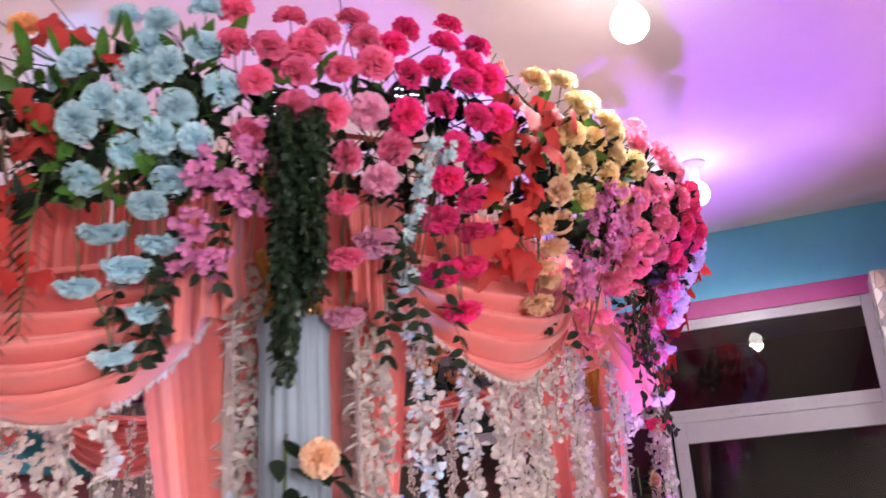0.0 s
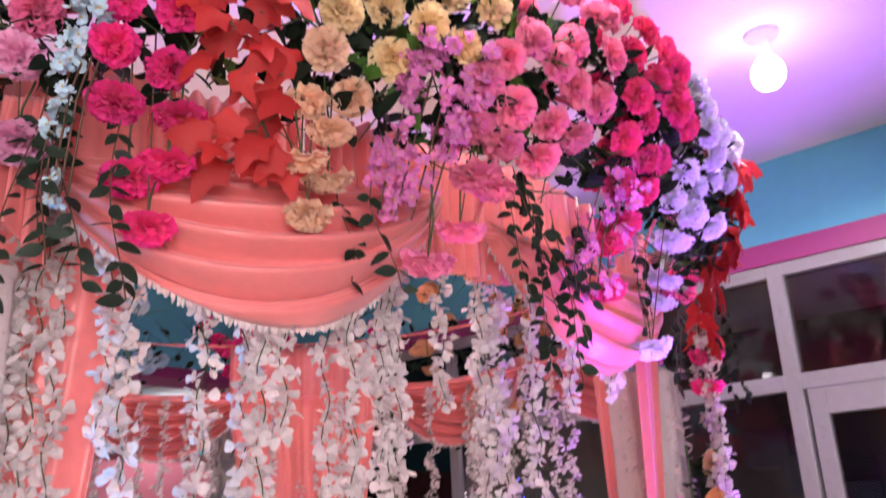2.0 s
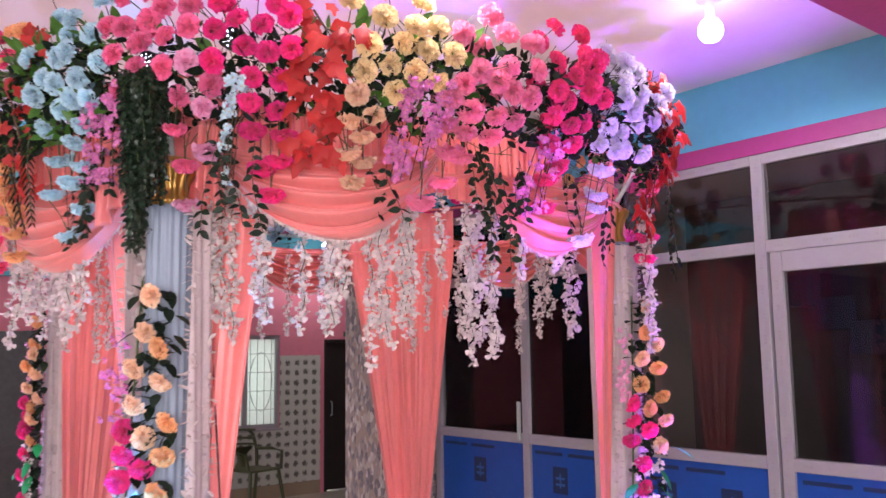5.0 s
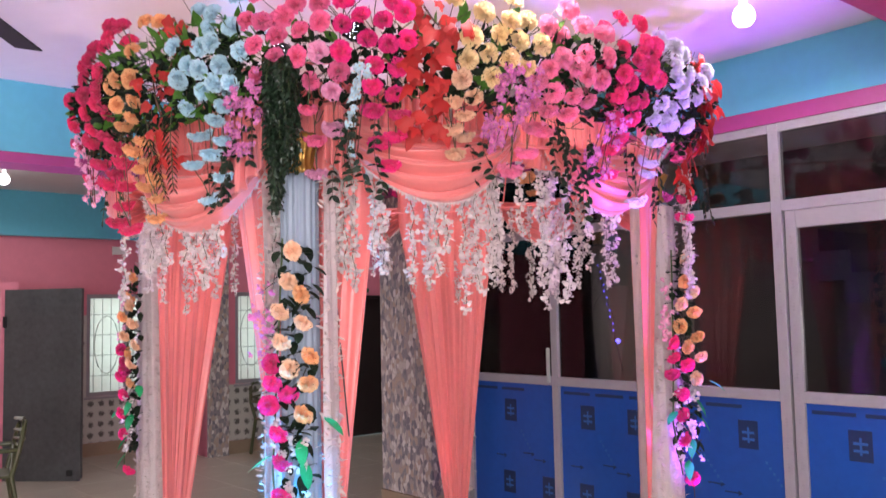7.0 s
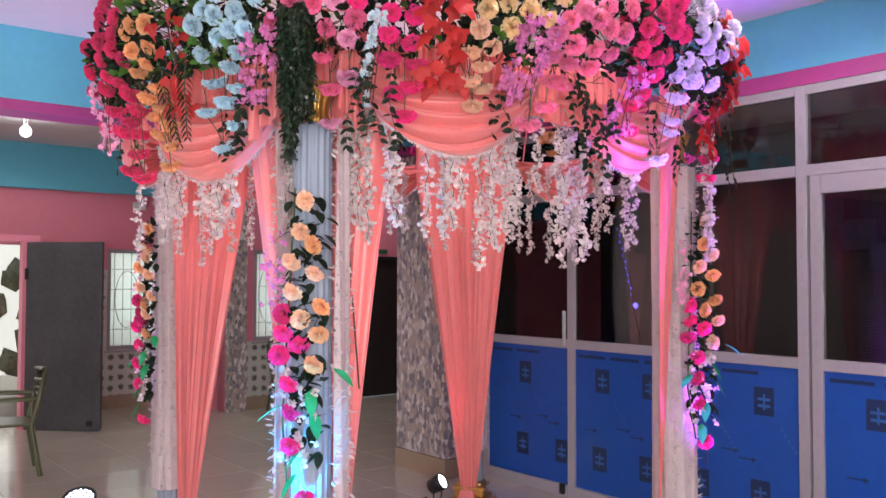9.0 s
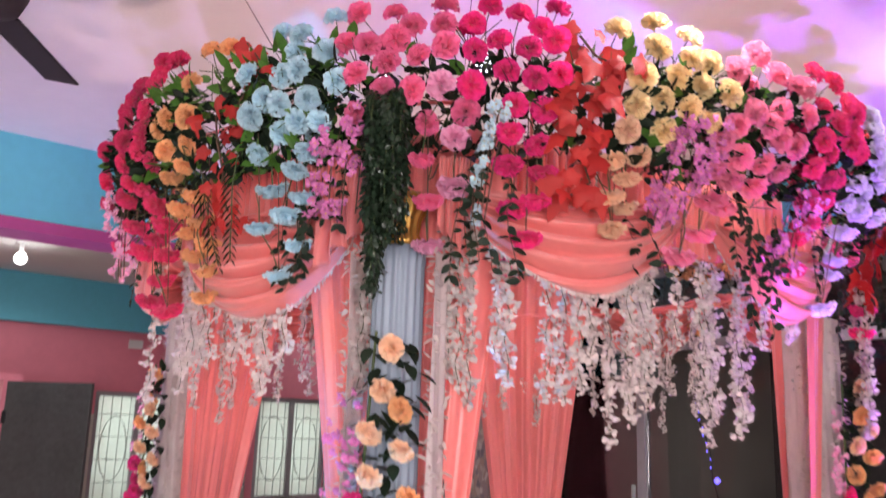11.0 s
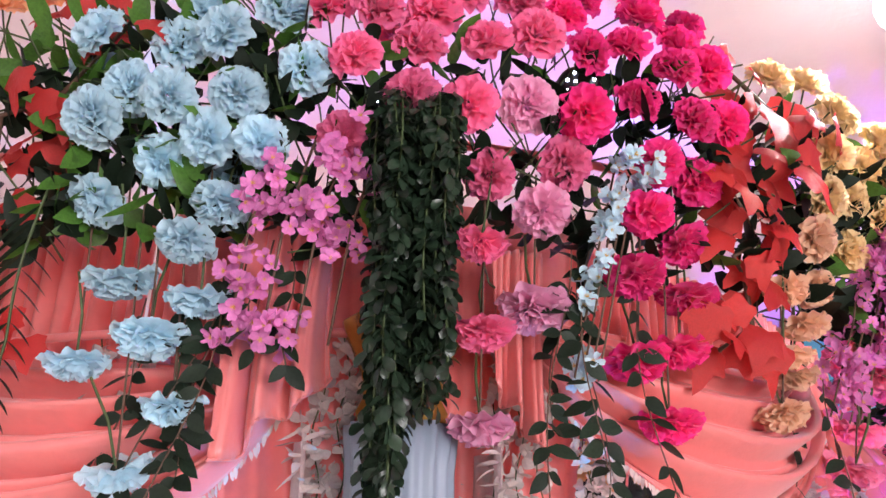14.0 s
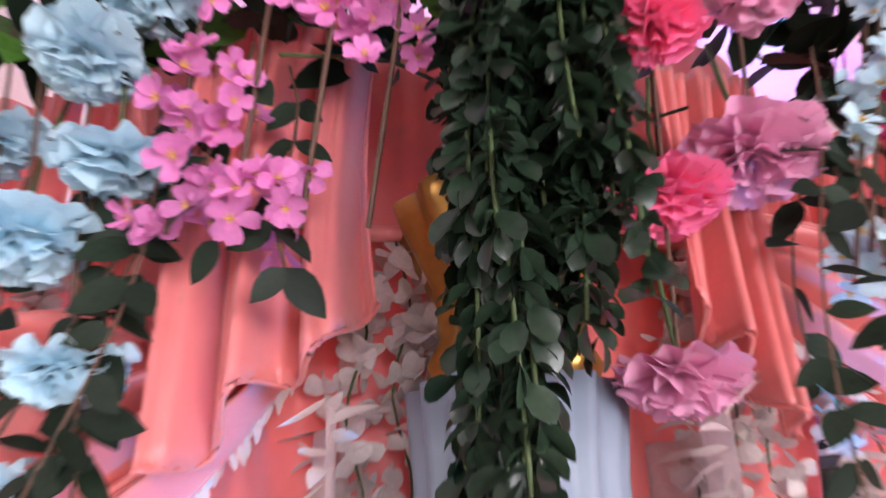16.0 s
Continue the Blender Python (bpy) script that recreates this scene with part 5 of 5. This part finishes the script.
def stage_lamp(x, y, yaw, tilt, lens, size=1.0):
    """A round LED stage lamp on a yoke."""
    top = thing("stage_lamp", "black round LED stage lamp on the floor", "stage lamp", pose(x, y, 0, 0, 0, yaw) @ Matrix.Scale(size, 4), "stage lamps")
    head = part("housing", turned([(0.05, -0.12), (0.085, -0.10), (0.095, 0.0), (0.1, 0.08), (0.092, 0.082), (0.09, 0.07)], 28), BLACK, top, at=pose(0, 0, 0.2, tilt))
    dots = [moved(turned([(0.011, 0.0), (0.007, 0.004)], 8), Matrix.Translation((r * math.cos(t), r * math.sin(t), 0.072))) for r, n in ((0.02, 5), (0.045, 10), (0.072, 15)) for t in [2 * math.pi * k / n for k in range(n)]]
    part("led", joined(dots), lens, head, "lit round LEDs")
    part("yoke", tube([(-0.11, 0, 0.2), (-0.11, 0, 0.03), (-0.06, 0, 0.01), (0.06, 0, 0.01), (0.11, 0, 0.03), (0.11, 0, 0.2)], 0.008), BLACK, top)
    part("knob", turned([(0.02, 0), (0.02, 0.025)], 12), BLACK, top, at=pose(0.11, 0, 0.2, 0, 90))


stage_lamp(-2.88, 2.72, 40, 28, LED_WHITE)
stage_lamp(-1.42, 4.62, 95, 60, LED_WHITE, 0.62)
stage_lamp(1.1, 3.62, 60, -12, LED_WHITE)
stage_lamp(-0.24, 1.34, 12, -24, LED_WHITE, 0.8)
stage_lamp(1.82, 2.1, 55, -28, LED_WHITE)


def rim_lamp(phi, z):
    """A small round LED lamp tucked among the flowers."""
    p = on_ring(phi, z, -0.10)
    top = thing("rim_lamp", "small round LED lamp tucked among the flowers", "lamp", facing(p, outward(phi, -10), 1.0), "lamps among the flowers")
    part("housing", turned([(0.03, -0.05), (0.036, -0.04), (0.038, 0.0), (0.034, 0.004)], 20), BLACK, top)
    spots = [moved(turned([(0.0028, 0.005), (0.002, 0.008)], 8), Matrix.Translation((r * math.cos(t), r * math.sin(t), 0))) for r, n in ((0.0, 1), (0.014, 5), (0.026, 9)) for t in [2 * math.pi * k / n for k in range(n)]]
    part("led", joined(spots), LED_WHITE, top, "lit white LEDs")
    part("bracket", tube([(0, 0, -0.05), (0, 0.02, -0.09)], 0.005), IRON, top)


rim_lamp(-78, 2.66)
rim_lamp(-66, 2.72)
cable = part("power_cable", tube([(-1.5, 4.6, 0.02), (-1.55, 4.45, 0.008), (-1.45, 4.38, 0.008), (-1.62, 4.36, 0.008), (-1.7, 4.42, 0.008)], 0.006), BLACK)
tagged(cable, "black power cable curled on the floor", "cable")


def chair(x, y, yaw):
    """A moulded plastic armchair with a slotted back."""
    top = thing("plastic_chair", "olive green moulded plastic armchair", "chair", pose(x, y, 0, 0, 0, yaw), "plastic chairs")
    part("seat", boxed(-0.22, 0.22, -0.21, 0.21, 0.41, 0.435, 0.012), OLIVE, top)
    for sx in (-1, 1):
        part("leg", tube([(sx * 0.2, 0.19, 0.42), (sx * 0.25, 0.25, 0.0)], 0.02, 8), OLIVE, top)
        part("leg", tube([(sx * 0.2, -0.2, 0.42), (sx * 0.22, -0.27, 0.0)], 0.02, 8), OLIVE, top)
        part("back_post", tube([(sx * 0.2, -0.2, 0.42), (sx * 0.23, -0.25, 0.62), (sx * 0.2, -0.29, 0.80), (sx * 0.14, -0.30, 0.85)], 0.02, 8), OLIVE, top)
        part("armrest", tube([(sx * 0.22, -0.25, 0.63), (sx * 0.26, 0.0, 0.64), (sx * 0.26, 0.18, 0.62), (sx * 0.23, 0.2, 0.42)], 0.02, 8), OLIVE, top)
    for z in (0.68, 0.75, 0.845):
        part("back_slat", tube([(-0.21, -0.26, z), (0, -0.31, z + 0.012), (0.21, -0.26, z)], 0.014, 8), OLIVE, top)
    v, f = [], []
    for z, w in ((0.43, 0.10), (0.5, 0.05), (0.57, 0.06), (0.66, 0.17)):
        v += [(-w, -0.21 - 0.1 * (z - 0.43), z), (w, -0.21 - 0.1 * (z - 0.43), z), (w, -0.235 - 0.1 * (z - 0.43), z), (-w, -0.235 - 0.1 * (z - 0.43), z)]
    for j in range(3):
        for k in range(4):
            f.append((4 * j + k, 4 * j + (k + 1) % 4, 4 * j + 4 + (k + 1) % 4, 4 * j + 4 + k))
    part("back_splat", (v, f), OLIVE, top)


chair(-4.95, 3.55, 150)
chair(*in_room(-7.45, 5.0, 0)[:2], -100)

# ---- floor tiles ----
tile_me = bpy.data.meshes.new("tile")
tb = boxed(-0.2985, 0.2985, -0.2985, 0.2985, -0.008, 0.0, 0.0008)
tb.to_mesh(tile_me)
tb.free()
tile_me.materials.append(TILE)
for i in range(22):
    for j in range(13):
        part("tile", tile_me, None, floor, at=pose(-8.9 + 0.3 + 0.6 * i - 0.1, -0.2 + 0.6 * j, 0))
rest = part("tiles", joined([moved(([(x, y, z) for z in (-0.008, 0.0) for x, y in ((-0.2985, -0.2985), (0.2985, -0.2985), (0.2985, 0.2985), (-0.2985, 0.2985))], [(4, 5, 6, 7), (0, 1, 5, 4), (1, 2, 6, 5), (2, 3, 7, 6), (3, 0, 4, 7)]), pose(-8.7 + 0.6 * i, -0.8 - 0.6 * j, 0)) for i in range(22) for j in range(6)]), TILE, floor)
tagged(rest, kind="stuff")
